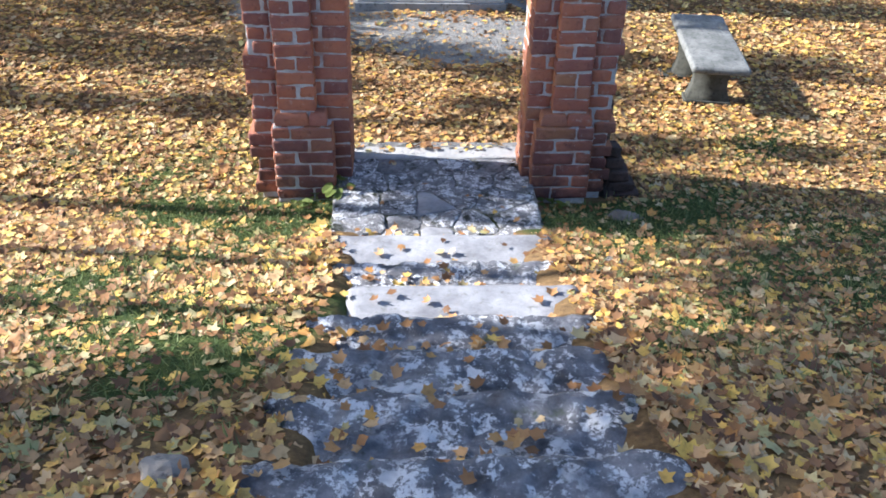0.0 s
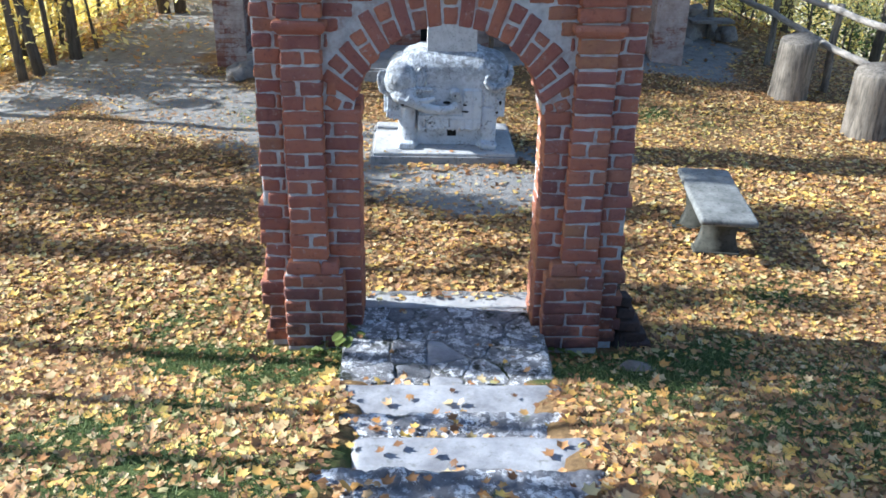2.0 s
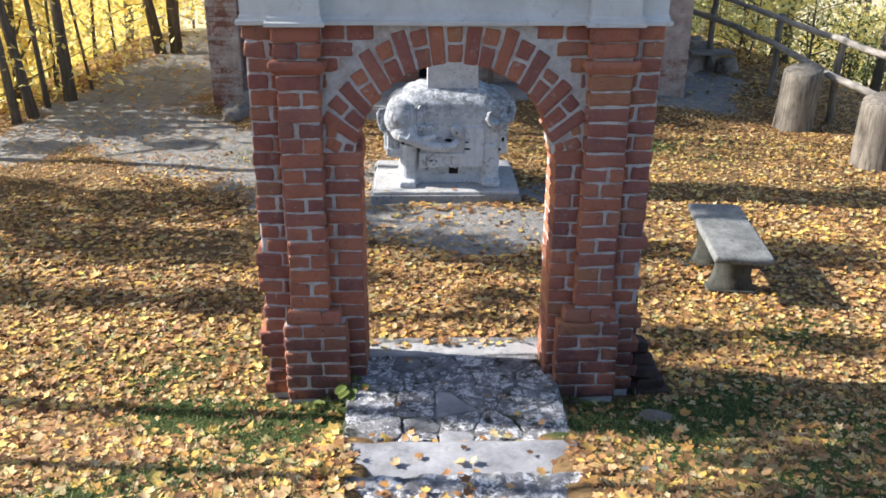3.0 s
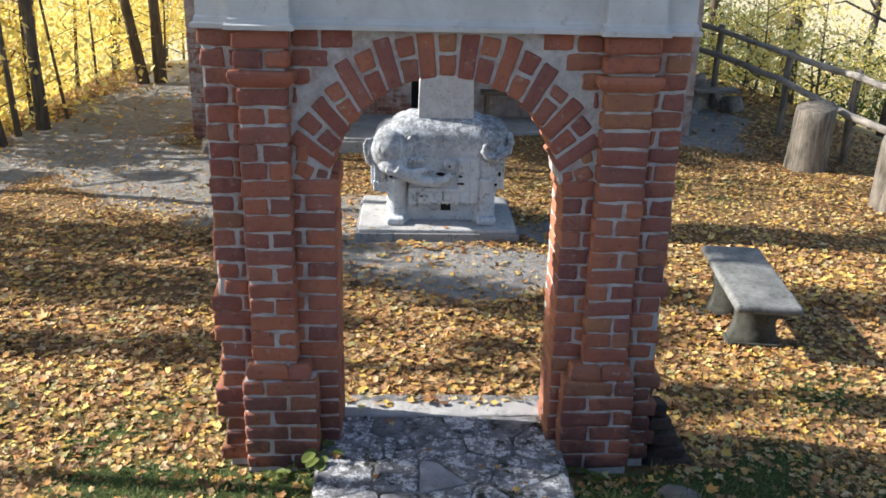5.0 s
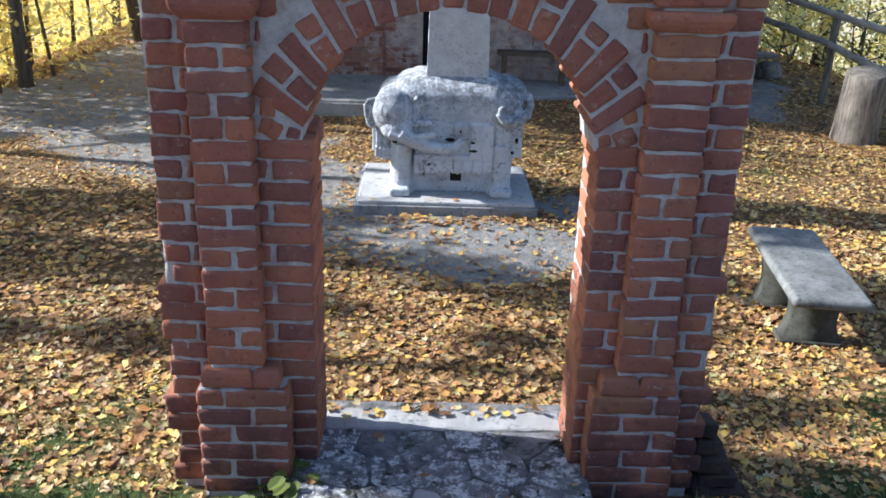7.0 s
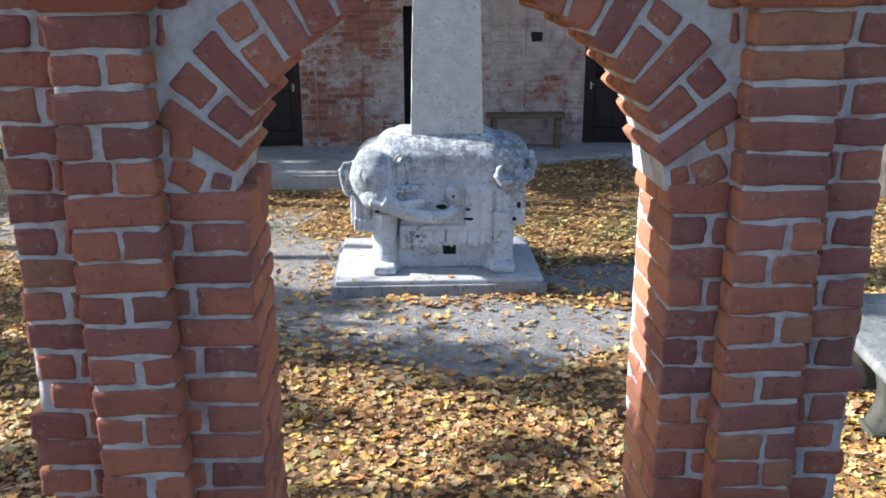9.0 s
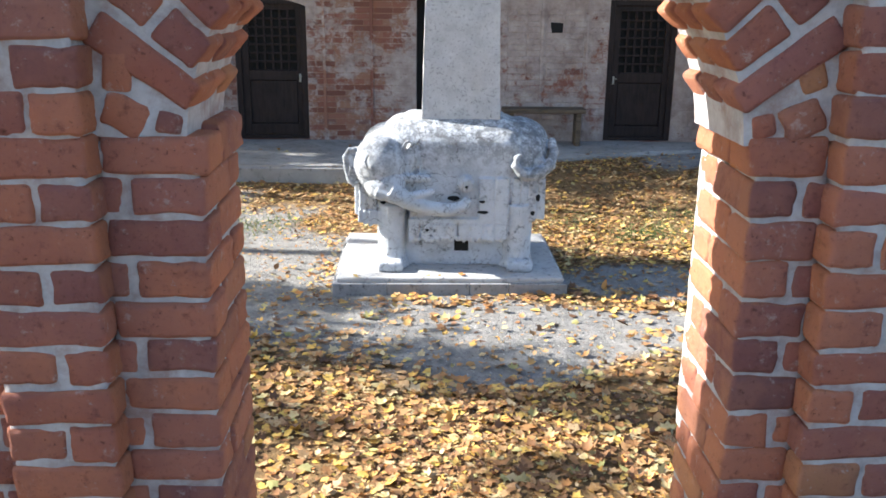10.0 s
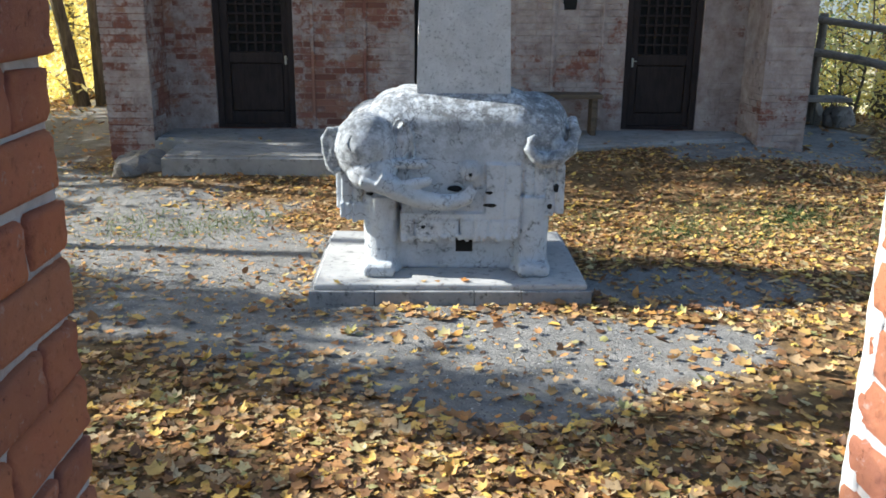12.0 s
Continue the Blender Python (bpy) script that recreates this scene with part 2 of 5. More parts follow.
def make_ground():
    k = Mat("leaf_strewn_soil", 0.95, 0.1)
    soil = k.ramp(k.noise(18, 8, 0.75), [(0.3, (0.09, 0.06, 0.034)), (0.5, (0.19, 0.122, 0.06)), (0.65, (0.29, 0.185, 0.085)), (0.85, (0.4, 0.27, 0.12))])
    grass = k.ramp(k.noise(45, 6, 0.7), [(0.3, (0.035, 0.05, 0.018)), (0.6, (0.08, 0.11, 0.035)), (0.85, (0.15, 0.17, 0.06))])
    dirt = k.ramp(k.noise(7, 8, 0.75), [(0.3, (0.15, 0.147, 0.14)), (0.55, (0.265, 0.255, 0.237)), (0.8, (0.39, 0.37, 0.34))])
    dirt = k.mix(k.step(k.noise(110, 4, 0.7), 0.62, 0.7), dirt, (0.36, 0.35, 0.34))
    dirt = k.mix(k.step(k.noise(60, 4, 0.7), 0.6, 0.7), dirt, (0.06, 0.055, 0.05))
    at = k.t.nodes.new("ShaderNodeAttribute")
    at.attribute_name = "cover"
    sp = k.t.nodes.new("ShaderNodeSeparateColor")
    k.link(at.outputs["Color"], sp.inputs[0])
    wob = k.math("MULTIPLY", k.math("SUBTRACT", k.noise(5, 5, 0.7), 0.5), 0.5)
    c = k.mix(k.step(k.math("ADD", sp.outputs["Green"], wob), 0.4, 0.6), soil, grass)
    c = k.mix(k.step(k.math("ADD", sp.outputs["Red"], wob), 0.4, 0.6), c, dirt)
    c = k.mix(sp.outputs["Blue"], c, k.ramp(k.noise(1.7, 8, 0.8), [(0.3, (0.26, 0.24, 0.2)), (0.45, (0.42, 0.38, 0.3)), (0.58, (0.58, 0.48, 0.22)), (0.75, (0.66, 0.58, 0.34))]))
    k.colour(c).bump(k.noise(50, 8, 0.8), 0.8, 0.02)
    return k.m


def make_leaf(name, stops, trans=0.35, spread=True):
    k = Mat(name, 0.6, 0.3)
    isl = k.t.nodes.new("ShaderNodeNewGeometry").outputs["Random Per Island"]
    c = k.ramp(isl, stops)
    if spread:
        c = k.mix(k.step(k.noise(38, 3), 0.5, 0.75), c, k.mix(0.5, c, (0.16, 0.08, 0.03)))
        c = k.mix(k.math("MULTIPLY", k.step(k.noise(1.1, 4, 0.6), 0.5, 0.68), 0.3), c, (0.38, 0.2, 0.08))
    k.colour(c)
    tl = k.t.nodes.new("ShaderNodeBsdfTranslucent")
    k.link(c, tl.inputs["Color"])
    mx = k.node("ShaderNodeMixShader", Fac=trans)
    k.link(k.b.outputs[0], mx.inputs[1])
    k.link(tl.outputs[0], mx.inputs[2])
    k.link(mx.outputs[0], k.t.nodes["Material Output"].inputs["Surface"])
    return k.m


def make_bark():
    k = Mat("dark_bark", 0.95, 0.15)
    mp = k.t.nodes.new("ShaderNodeMapping")
    k.link(k.pos(), mp.inputs["Vector"])
    mp.inputs["Scale"].default_value = (1, 1, 0.15)
    n = k.noise(22, 6, 0.7, mp.outputs[0], 0.5)
    k.colour(k.ramp(n, [(0.3, (0.055, 0.047, 0.038)), (0.6, (0.16, 0.135, 0.105)), (0.85, (0.27, 0.235, 0.19))])).bump(n, 0.9, 0.03)
    return k.m


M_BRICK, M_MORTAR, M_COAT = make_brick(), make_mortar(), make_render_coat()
M_STEP, M_SLAB, M_STATUE = make_step_stone(), make_smooth_slab(), make_statue_stone()
M_PLINTH = make_plain_stone("grey_plinth_stone", (0.34, 0.34, 0.34), (0.56, 0.55, 0.53), 3, 0.3)
# Lower plinth course, a darker grey than the top slab
M_PLINTHLOW = make_plain_stone("dark_plinth_stone", (0.17, 0.172, 0.175), (0.34, 0.34, 0.34), 4, 0.4)
M_OBELISK = make_plain_stone("pitted_grey_obelisk", (0.42, 0.42, 0.42), (0.58, 0.58, 0.58), 9, 0.6)
M_BENCH = make_plain_stone("mossy_bench_stone", (0.085, 0.09, 0.085), (0.27, 0.275, 0.265), 6, 0.8)
# Bench legs: moss, plus the shade under the seat painted into the colour
M_BENCHLEG = make_plain_stone("shaded_mossy_stone", (0.035, 0.037, 0.03), (0.1, 0.1, 0.085), 5, 0.6)
M_CONCRETE = make_plain_stone("pale_concrete", (0.2, 0.19, 0.18), (0.37, 0.36, 0.34), 2, 0.5)
M_ROCK = make_plain_stone("field_stone", (0.13, 0.115, 0.1), (0.3, 0.27, 0.24), 3, 0.7)
M_SOOT = make_plain_stone("blackened_rubble", (0.025, 0.022, 0.02), (0.1, 0.06, 0.05), 5, 0.8)
M_OLDBRICK = make_old_brick()
M_DOOR = make_wood("dark_brown_door_wood", (0.012, 0.008, 0.008), (0.03, 0.02, 0.018), 2, 0.6)
# Near-black painted in for the darkness inside hollows, openings and the rooms behind
M_DARK = make_plain_stone("void_black", (0.01, 0.01, 0.01), (0.015, 0.014, 0.013), 3, 0.1)
M_LOG = make_wood("grey_weathered_log", (0.05, 0.043, 0.036), (0.24, 0.21, 0.17), 2, 0.9, 5)
M_RAIL = make_wood("silvery_rail_wood", (0.16, 0.14, 0.12), (0.36, 0.33, 0.29), 1, 0.9, 6)
M_BENCHWOOD = make_wood("brown_bench_plank", (0.06, 0.045, 0.03), (0.15, 0.11, 0.075), 0)
M_METAL = make_plain_stone("old_brass", (0.35, 0.33, 0.28), (0.5, 0.47, 0.4), 20, 0.1)
M_FLAG, M_BED = make_flagstone(), make_bed_mortar()
M_BARK = make_bark()
M_GROUND = make_ground()
M_LITTER = make_leaf("fallen_leaves", [(0, (0.1, 0.052, 0.03)), (0.14, (0.22, 0.112, 0.05)), (0.28, (0.4, 0.205, 0.08)), (0.4, (0.5, 0.34, 0.17)), (0.5, (0.28, 0.135, 0.06)),
                                       (0.6, (0.56, 0.36, 0.125)), (0.71, (0.73, 0.5, 0.11)), (0.8, (0.52, 0.235, 0.07)), (0.89, (0.6, 0.47, 0.27)), (1, (0.31, 0.31, 0.11))], 0.14)
M_FRESH = make_leaf("fresh_fallen_leaves", [(0, (0.78, 0.6, 0.14)), (0.35, (0.86, 0.7, 0.24)), (0.6, (0.72, 0.46, 0.1)), (0.8, (0.82, 0.72, 0.36)), (1, (0.62, 0.33, 0.09))], 0.2)
M_GRAVEL = make_leaf("gravel_stone", [(0, (0.07, 0.068, 0.065)), (0.4, (0.18, 0.175, 0.165)), (0.8, (0.31, 0.3, 0.28)), (1, (0.5, 0.49, 0.46))], 0.0, False)
M_GRASS = make_leaf("grass_blades", [(0, (0.06, 0.1, 0.035)), (0.5, (0.13, 0.19, 0.065)), (1, (0.29, 0.31, 0.12))], 0.3, False)
M_YELLOW = make_leaf("yellow_maple_leaves", [(0, (0.86, 0.62, 0.12)), (0.2, (0.9, 0.78, 0.26)), (0.6, (0.92, 0.86, 0.42)), (0.85, (0.9, 0.68, 0.16)), (1, (0.84, 0.82, 0.36))], 0.62, False)
M_GREEN = make_leaf("green_shrub_leaves", [(0, (0.04, 0.08, 0.02)), (0.6, (0.09, 0.14, 0.03)), (1, (0.12, 0.15, 0.035))], 0.2, False)


# ---- ground ----
def softplus(v, w):
    return w * np.log1p(np.exp(np.clip(v / w, -40, 40)))


PATHWAY = [(-4.4, 26.0), (-4.75, 17.6), (-4.95, 14.2), (-3.5, 12.5), (-2.0, 11.6), (-0.8, 10.0), (0.4, 9.2), (1.5, 9.45)]
LEFTWAY = [(-4.95, 14.0), (-5.6, 12.4), (-7.2, 11.9)]
SIDEWAY = [(2.9, 14.1), (4.3, 14.2), (4.8, 16.0), (5.0, 19.0)]
PATHWIDE = [1.0, 1.05, 1.15, 1.1, 1.1, 1.0, 0.62, 0.35]


def wave(x, y, f, seed):
    return np.sin(x * f + seed) * np.cos(y * f * 1.13 + 2.1 * seed) + 0.5 * np.sin(x * f * 2.3 - y * f * 1.7 + seed * 3.3)


def height(x, y):
    """Height of the ground: flat court, a bank rising to the steps' head, a drop beyond the footpath and the rail fence."""
    z = 0.378 * softplus(5.9 - y, 0.22)
    z = np.minimum(z, 1.75 + 0.12 * np.maximum(0, 1.6 - y))
    z = z - 0.42 * softplus(-6.3 - x - 0.12 * wave(x, y, 0.5, 1.0), 0.3) * (1 / (1 + np.exp(np.clip(-(y - 2) * 0.8, -60, 60))))
    z = np.maximum(z, -9.0)
    z = z - 0.3 * softplus(x - 6.9 + 0.08 * np.maximum(0, y - 14), 0.4) * (1 / (1 + np.exp(np.clip(-(y - 9) * 0.8, -60, 60))))
    z = np.maximum(z, -9.0)
    z = z - 0.25 * softplus(y - 23, 0.6)
    z = np.maximum(z, -9.0)
    near = np.exp(-((x / 30) ** 2 + ((y - 10) / 30) ** 2))
    z = z + 0.012 * wave(x, y, 2.1, 0.4) * near + 0.08 / (1 + np.exp(np.clip(-(x - 3) * 3, -60, 60))) / (1 + np.exp(np.clip(-(y - 12.5) * 2, -60, 60)))
    z = z + (0.1 + 0.1 / (1 + np.exp(np.clip(-(x - 0.3) * 3, -60, 60)))) / (1 + np.exp(np.clip(-(y - 12.95) * 5, -60, 60))) / (1 + np.exp(np.clip((np.abs(x - 0.5) - 3.4) * 4, -60, 60)))
    z = z - 0.2 / (1 + np.exp(np.clip((np.abs(x) - 0.46) * 30, -60, 60))) / (1 + np.exp(np.clip(-(5.3 - y) * 12, -60, 60))) / (1 + np.exp(np.clip(-(y - 2.05) * 20, -60, 60)))
    return z


def bump2(x, y, cx, cy, rx, ry):
    return np.exp(-(((x - cx) / rx) ** 2 + ((y - cy) / ry) ** 2) ** 2)


def path_mask(x, y):
    """1 on the trodden gravel way, 0 off it."""
    best = np.full(np.shape(x), 9.0)
    runs = list(zip(PATHWAY, PATHWAY[1:], PATHWIDE, PATHWIDE[1:])) + [(a, b, 0.5, 0.6) for a, b in zip(SIDEWAY, SIDEWAY[1:])] + [(a, b, 0.95, 0.85) for a, b in zip(LEFTWAY, LEFTWAY[1:])]
    for (x0, y0), (x1, y1), w0, w1 in runs:
        dx, dy = x1 - x0, y1 - y0
        u = np.clip(((x - x0) * dx + (y - y0) * dy) / (dx * dx + dy * dy), 0, 1)
        d = np.hypot(x - x0 - u * dx, y - y0 - u * dy) / (w0 + u * (w1 - w0))
        best = np.minimum(best, d)
    best = best + 0.16 * wave(x, y, 2.0, 0.7) + 0.1 * wave(x, y, 5.3, 1.7)
    trod = 1 / (1 + np.exp(np.clip((best - 1.0) * 3.2, -50, 50)))
    trod = np.maximum(trod, 0.66 * bump2(x, y, 0.0, 6.7, 0.7, 0.22))
    return np.maximum(trod, 0.8 * bump2(x, y, 1.65, 10.4, 0.95, 0.5))


def grass_mask(x, y):
    g = np.maximum(0.9 * bump2(x, y, -1.35, 5.7, 0.95, 0.55), bump2(x, y, 1.4, 5.55, 0.95, 0.5))
    g = np.maximum(g, 0.64 * bump2(x, y, -1.3, 3.9, 1.1, 1.5))
    g = np.maximum(g, 0.56 * bump2(x, y, 1.7, 4.2, 1.2, 1.4))
    g = np.maximum(g, 0.6 * bump2(x, y, 2.4, 5.4, 1.5, 1.0))
    g = np.maximum(g, 0.42 * bump2(x, y, 2.3, 6.9, 1.2, 0.5))
    g = np.maximum(g, 0.4 * bump2(x, y, -1.9, 11.9, 0.8, 0.45))
    g = np.maximum(g, 0.42 * bump2(x, y, 2.6, 11.9, 1.5, 0.7))
    g = np.maximum(g, 0.5 * bump2(x, y, -2.0, 6.6, 1.2, 0.6))
    return np.clip(g + 0.2 * wave(x, y, 3.1, 1.9) * (g > 0.15), 0, 1)


def axis_lines(lo, hi, step, far):
    near = np.arange(lo, hi + 1e-6, step)
    out = [step]
    while sum(out) < far:
        out.append(out[-1] * 1.35)
    reach = np.cumsum(out)
    return np.concatenate([(lo - reach)[::-1], near, hi + reach])


def make_ground_sheet():
    gx, gy = axis_lines(-9, 9, 0.075, 900), axis_lines(-1, 20, 0.085, 900)
    X, Y = np.meshgrid(gx, gy)
    Z = height(X, Y)
    n, m = len(gx), len(gy)
    idx = np.arange(n * m).reshape(m, n)
    quads = np.stack([idx[:-1, :-1], idx[:-1, 1:], idx[1:, 1:], idx[1:, :-1]], -1).reshape(-1, 4)
    me = bpy.data.meshes.new("ground")
    me.vertices.add(n * m)
    me.vertices.foreach_set("co", np.stack([X, Y, Z], -1).ravel())
    me.loops.add(quads.size)
    me.loops.foreach_set("vertex_index", quads.ravel())
    me.polygons.add(len(quads))
    me.polygons.foreach_set("loop_start", np.arange(0, quads.size, 4))
    me.update(calc_edges=True)
    at = me.attributes.new("cover", "FLOAT_COLOR", "POINT")
    far = np.clip((np.hypot(X * 1.0, (Y - 9)) - 11) / 5, 0, 1)
    at.data.foreach_set("color", np.stack([path_mask(X, Y), grass_mask(X, Y), far, np.ones_like(X)], -1).astype(np.float32).ravel())
    me.materials.append(M_GROUND)
    me.shade_smooth()
    return tagged(new("ground", me), "leaf-strewn brown soil with moss and trodden grey gravel", "ground", kind="structure")


make_ground_sheet()


def scatter_mesh(name, shape, where, size, yaw, tilt, curl, material, smooth=False):
    """One mesh of many copies of a flat outline (n x 2), fanned from its middle, turned, tilted and curled."""
    n = len(where)
    k = len(shape)
    pts = np.concatenate([[[0.0, 0.0]], shape])
    r2 = (pts ** 2).sum(1)
    P = np.zeros((n, k + 1, 3))
    P[:, :, 0] = pts[None, :, 0] * size[:, None] * rng.uniform(0.75, 1.1, n)[:, None]
    P[:, :, 1] = pts[None, :, 1] * size[:, None]
    fold = rng.normal(0, 0.35, n)
    P[:, :, 2] = size[:, None] * (curl[:, None] * r2[None, :] + fold[:, None] * np.abs(pts[None, :, 0]) ** 1.5)
    ca, sa = np.cos(tilt), np.sin(tilt)
    y, z = P[:, :, 1] * ca[:, None] - P[:, :, 2] * sa[:, None], P[:, :, 1] * sa[:, None] + P[:, :, 2] * ca[:, None]
    roll = rng.normal(0, 0.5, n) * np.abs(tilt) * 1.2
    cr, sr = np.cos(roll), np.sin(roll)
    x, z = P[:, :, 0] * cr[:, None] + z * sr[:, None], -P[:, :, 0] * sr[:, None] + z * cr[:, None]
    cy, sy = np.cos(yaw), np.sin(yaw)
    Q = np.stack([x * cy[:, None] - y * sy[:, None], x * sy[:, None] + y * cy[:, None], z], -1) + where[:, None, :]
    base = (np.arange(n) * (k + 1))[:, None, None]
    tri = np.array([[0, 1 + i, 1 + (i + 1) % k] for i in range(k)])[None]
    F = (base + tri).reshape(-1, 3)
    me = bpy.data.meshes.new(name)
    me.vertices.add(n * (k + 1))
    me.vertices.foreach_set("co", Q.ravel())
    me.loops.add(F.size)
    me.loops.foreach_set("vertex_index", F.ravel())
    me.polygons.add(len(F))
    me.polygons.foreach_set("loop_start", np.arange(0, F.size, 3))
    me.update(calc_edges=True)
    me.materials.append(material)
    if smooth:
        me.shade_smooth()
    return me


def maple_outline():
    out = []
    for i in range(5):
        a = math.radians(90 + (i - 2) * 56)
        r = (0.4, 0.48, 0.54, 0.48, 0.4)[i]
        out.append((r * 1.16 * math.cos(a), r * 1.16 * math.sin(a)))
        if i < 4:
            a += math.radians(28)
            out.append((0.37 * math.cos(a), 0.37 * math.sin(a)))
    out.append((0.02, -0.22))
    return np.array(out)


MAPLE = maple_outline()
OVAL = np.array([(0.0, -0.5), (0.26, -0.18), (0.24, 0.2), (0.0, 0.55), (-0.24, 0.2), (-0.26, -0.18)])
LEAFLET = np.array([(0.0, -0.5), (0.29, 0.0), (0.0, 0.55), (-0.29, 0.0)])
STEPS = [(5.09, 0.37), (4.57, 0.54), (4.13, 0.71), (3.68, 0.88), (3.26, 1.05), (2.84, 1.22), (2.39, 1.39)]
BACK_OF_STAIR = 1.9


def litter_density(x, y):
    d = 1 - 0.9 * np.clip(1.25 * path_mask(x, y), 0, 1)
    d *= 1 - 0.9 * np.clip(grass_mask(x, y) * 1.15, 0, 1) ** 1.5
    d *= np.where((np.abs(x - 0.0) < np.where(y > 5.1, 0.7, 0.6)) & (y < 6.5), 0.0, 1.0)
    d *= np.where((np.abs(np.abs(x) - 0.92) < 0.36) & (np.abs(y - 6.2) < 0.3), 0.0, 1.0)
    d *= np.where((np.abs(x - 0.105) < 0.86) & (np.abs(y - 10.68) < 0.64), 0.0, 1.0)
    d *= np.where((x > -3.1) & (x < 3.6) & (y > 13.4 + np.clip((x + 0.5) * 0.35, 0, 1.2)), 0.0, 1.0)
    d *= np.where((np.abs(x) < 4.2) & (y > 14.3), 0.0, 1.0)
    d *= 0.8 + 0.35 * wave(x, y, 1.4, 2.2)
    d = np.maximum(d, 0.5 * bump2(x, y, 0.1, 9.93, 0.8, 0.13))
    d = np.maximum(d, 0.5 * bump2(x, y, -0.85, 10.5, 0.12, 0.5))
    return np.clip(d, 0.075, 1) * np.where((np.abs(x) < np.where(y > 5.1, 0.7, 0.6)) & (y < 6.5), 0, 1)


def litter_on_ground(name, x0, x1, y0, y1, per_m2, shape, smin, smax, label, material=M_LITTER):
    n = int((x1 - x0) * (y1 - y0) * per_m2)
    x, y = rng.uniform(x0, x1, n), rng.uniform(y0, y1, n)
    keep = rng.uniform(0, 1, n) < litter_density(x, y)
    x, y = x[keep], y[keep]
    n = len(x)
    size = rng.uniform(smin, smax, n) * rng.choice([0.8, 1.0, 1.3], n, p=[0.35, 0.5, 0.15])
    where = np.stack([x, y, height(x, y) + rng.uniform(0.003, 0.02, n)], -1)
    me = scatter_mesh(name, shape, where, size, rng.uniform(0, math.tau, n), rng.normal(0, 0.27, n), rng.normal(0.15, 0.55, n), material)
    return tagged(new(name, me), label, "leaves", kind="stuff")


LITTER = "fallen yellow, tan and brown maple leaves lying on the ground"
litter_on_ground("leaf_litter", -5.0, 5.0, 1.2, 6.6, 1000, MAPLE, 0.03, 0.08, LITTER)
litter_on_ground("leaf_litter", -4.5, 4.5, 1.2, 8.6, 900, OVAL, 0.016, 0.042, "broken brown and yellow leaf pieces on the ground")
litter_on_ground("leaf_litter", -6.0, 6.5, 6.6, 10.2, 950, MAPLE, 0.032, 0.082, LITTER)
litter_on_ground("leaf_litter", -6.5, 7.0, 10.2, 14.6, 1000, OVAL, 0.032, 0.072, LITTER)
litter_on_ground("leaf_litter", -8.5, 8.0, 14.6, 22.0, 230, OVAL, 0.07, 0.13, LITTER)

litter_on_ground("leaf_litter", -9.0, 9.0, -2.5, 11.0, 120, OVAL, 0.045, 0.085, "thin scatter of brown and yellow leaves round the court")
FRESH = "freshly fallen bright yellow maple leaves on the ground"
litter_on_ground("fresh_leaves", -4.2, -1.25, 5.9, 7.4, 230, MAPLE, 0.035, 0.08, FRESH, M_FRESH)
litter_on_ground("fresh_leaves", -3.4, -0.7, 3.6, 5.5, 150, MAPLE, 0.035, 0.08, FRESH, M_FRESH)
litter_on_ground("fresh_leaves", 2.0, 6.2, 8.6, 12.6, 110, MAPLE, 0.035, 0.075, FRESH, M_FRESH)
litter_on_ground("fresh_leaves", 1.5, 4.5, 6.7, 8.0, 110, MAPLE, 0.035, 0.075, FRESH, M_FRESH)
litter_on_ground("fresh_leaves", 0.9, 4.0, 8.8, 12.4, 60, MAPLE, 0.03, 0.07, FRESH, M_FRESH)


def make_gravel():
    n = 70000
    x, y = rng.uniform(-4.5, 4.5, n), rng.uniform(7.2, 12.8, n)
    keep = rng.uniform(0, 1, n) < path_mask(x, y) * np.clip(1.25 - (y - 8) * 0.22, 0.15, 1)
    keep &= ~((np.abs(x - 0.105) < 0.86) & (np.abs(y - 10.68) < 0.64))
    x, y = x[keep], y[keep]
    n = len(x)
    me = scatter_mesh("gravel", OVAL[::1] * np.array([1.3, 1.0]), np.stack([x, y, height(x, y) + 0.003], -1), rng.uniform(0.008, 0.02, n), rng.uniform(0, math.tau, n),
                      rng.normal(0, 0.3, n), rng.uniform(-1.6, -0.6, n), M_GRAVEL)
    tagged(new("gravel", me), "small grey gravel stones trodden into the way", "gravel", kind="stuff")
    n = 16000
    x, y = rng.uniform(-5.5, 4.5, n), rng.uniform(7.2, 14.5, n)
    keep = rng.uniform(0, 1, n) < path_mask(x, y) * 0.8
    keep &= ~((np.abs(x - 0.105) < 0.86) & (np.abs(y - 10.68) < 0.64)) & ~((x > -2.6) & (y > 13.3))
    x, y = x[keep], y[keep]
    n = len(x)
    me = scatter_mesh("leaf_crumbs", OVAL, np.stack([x, y, height(x, y) + 0.005], -1), rng.uniform(0.012, 0.04, n), rng.uniform(0, math.tau, n),
                      rng.normal(0, 0.3, n), rng.normal(0, 0.6, n), M_LITTER)
    tagged(new("leaf_crumbs", me), "small broken brown and yellow leaf pieces on the gravel", "leaves", kind="stuff")


make_gravel()


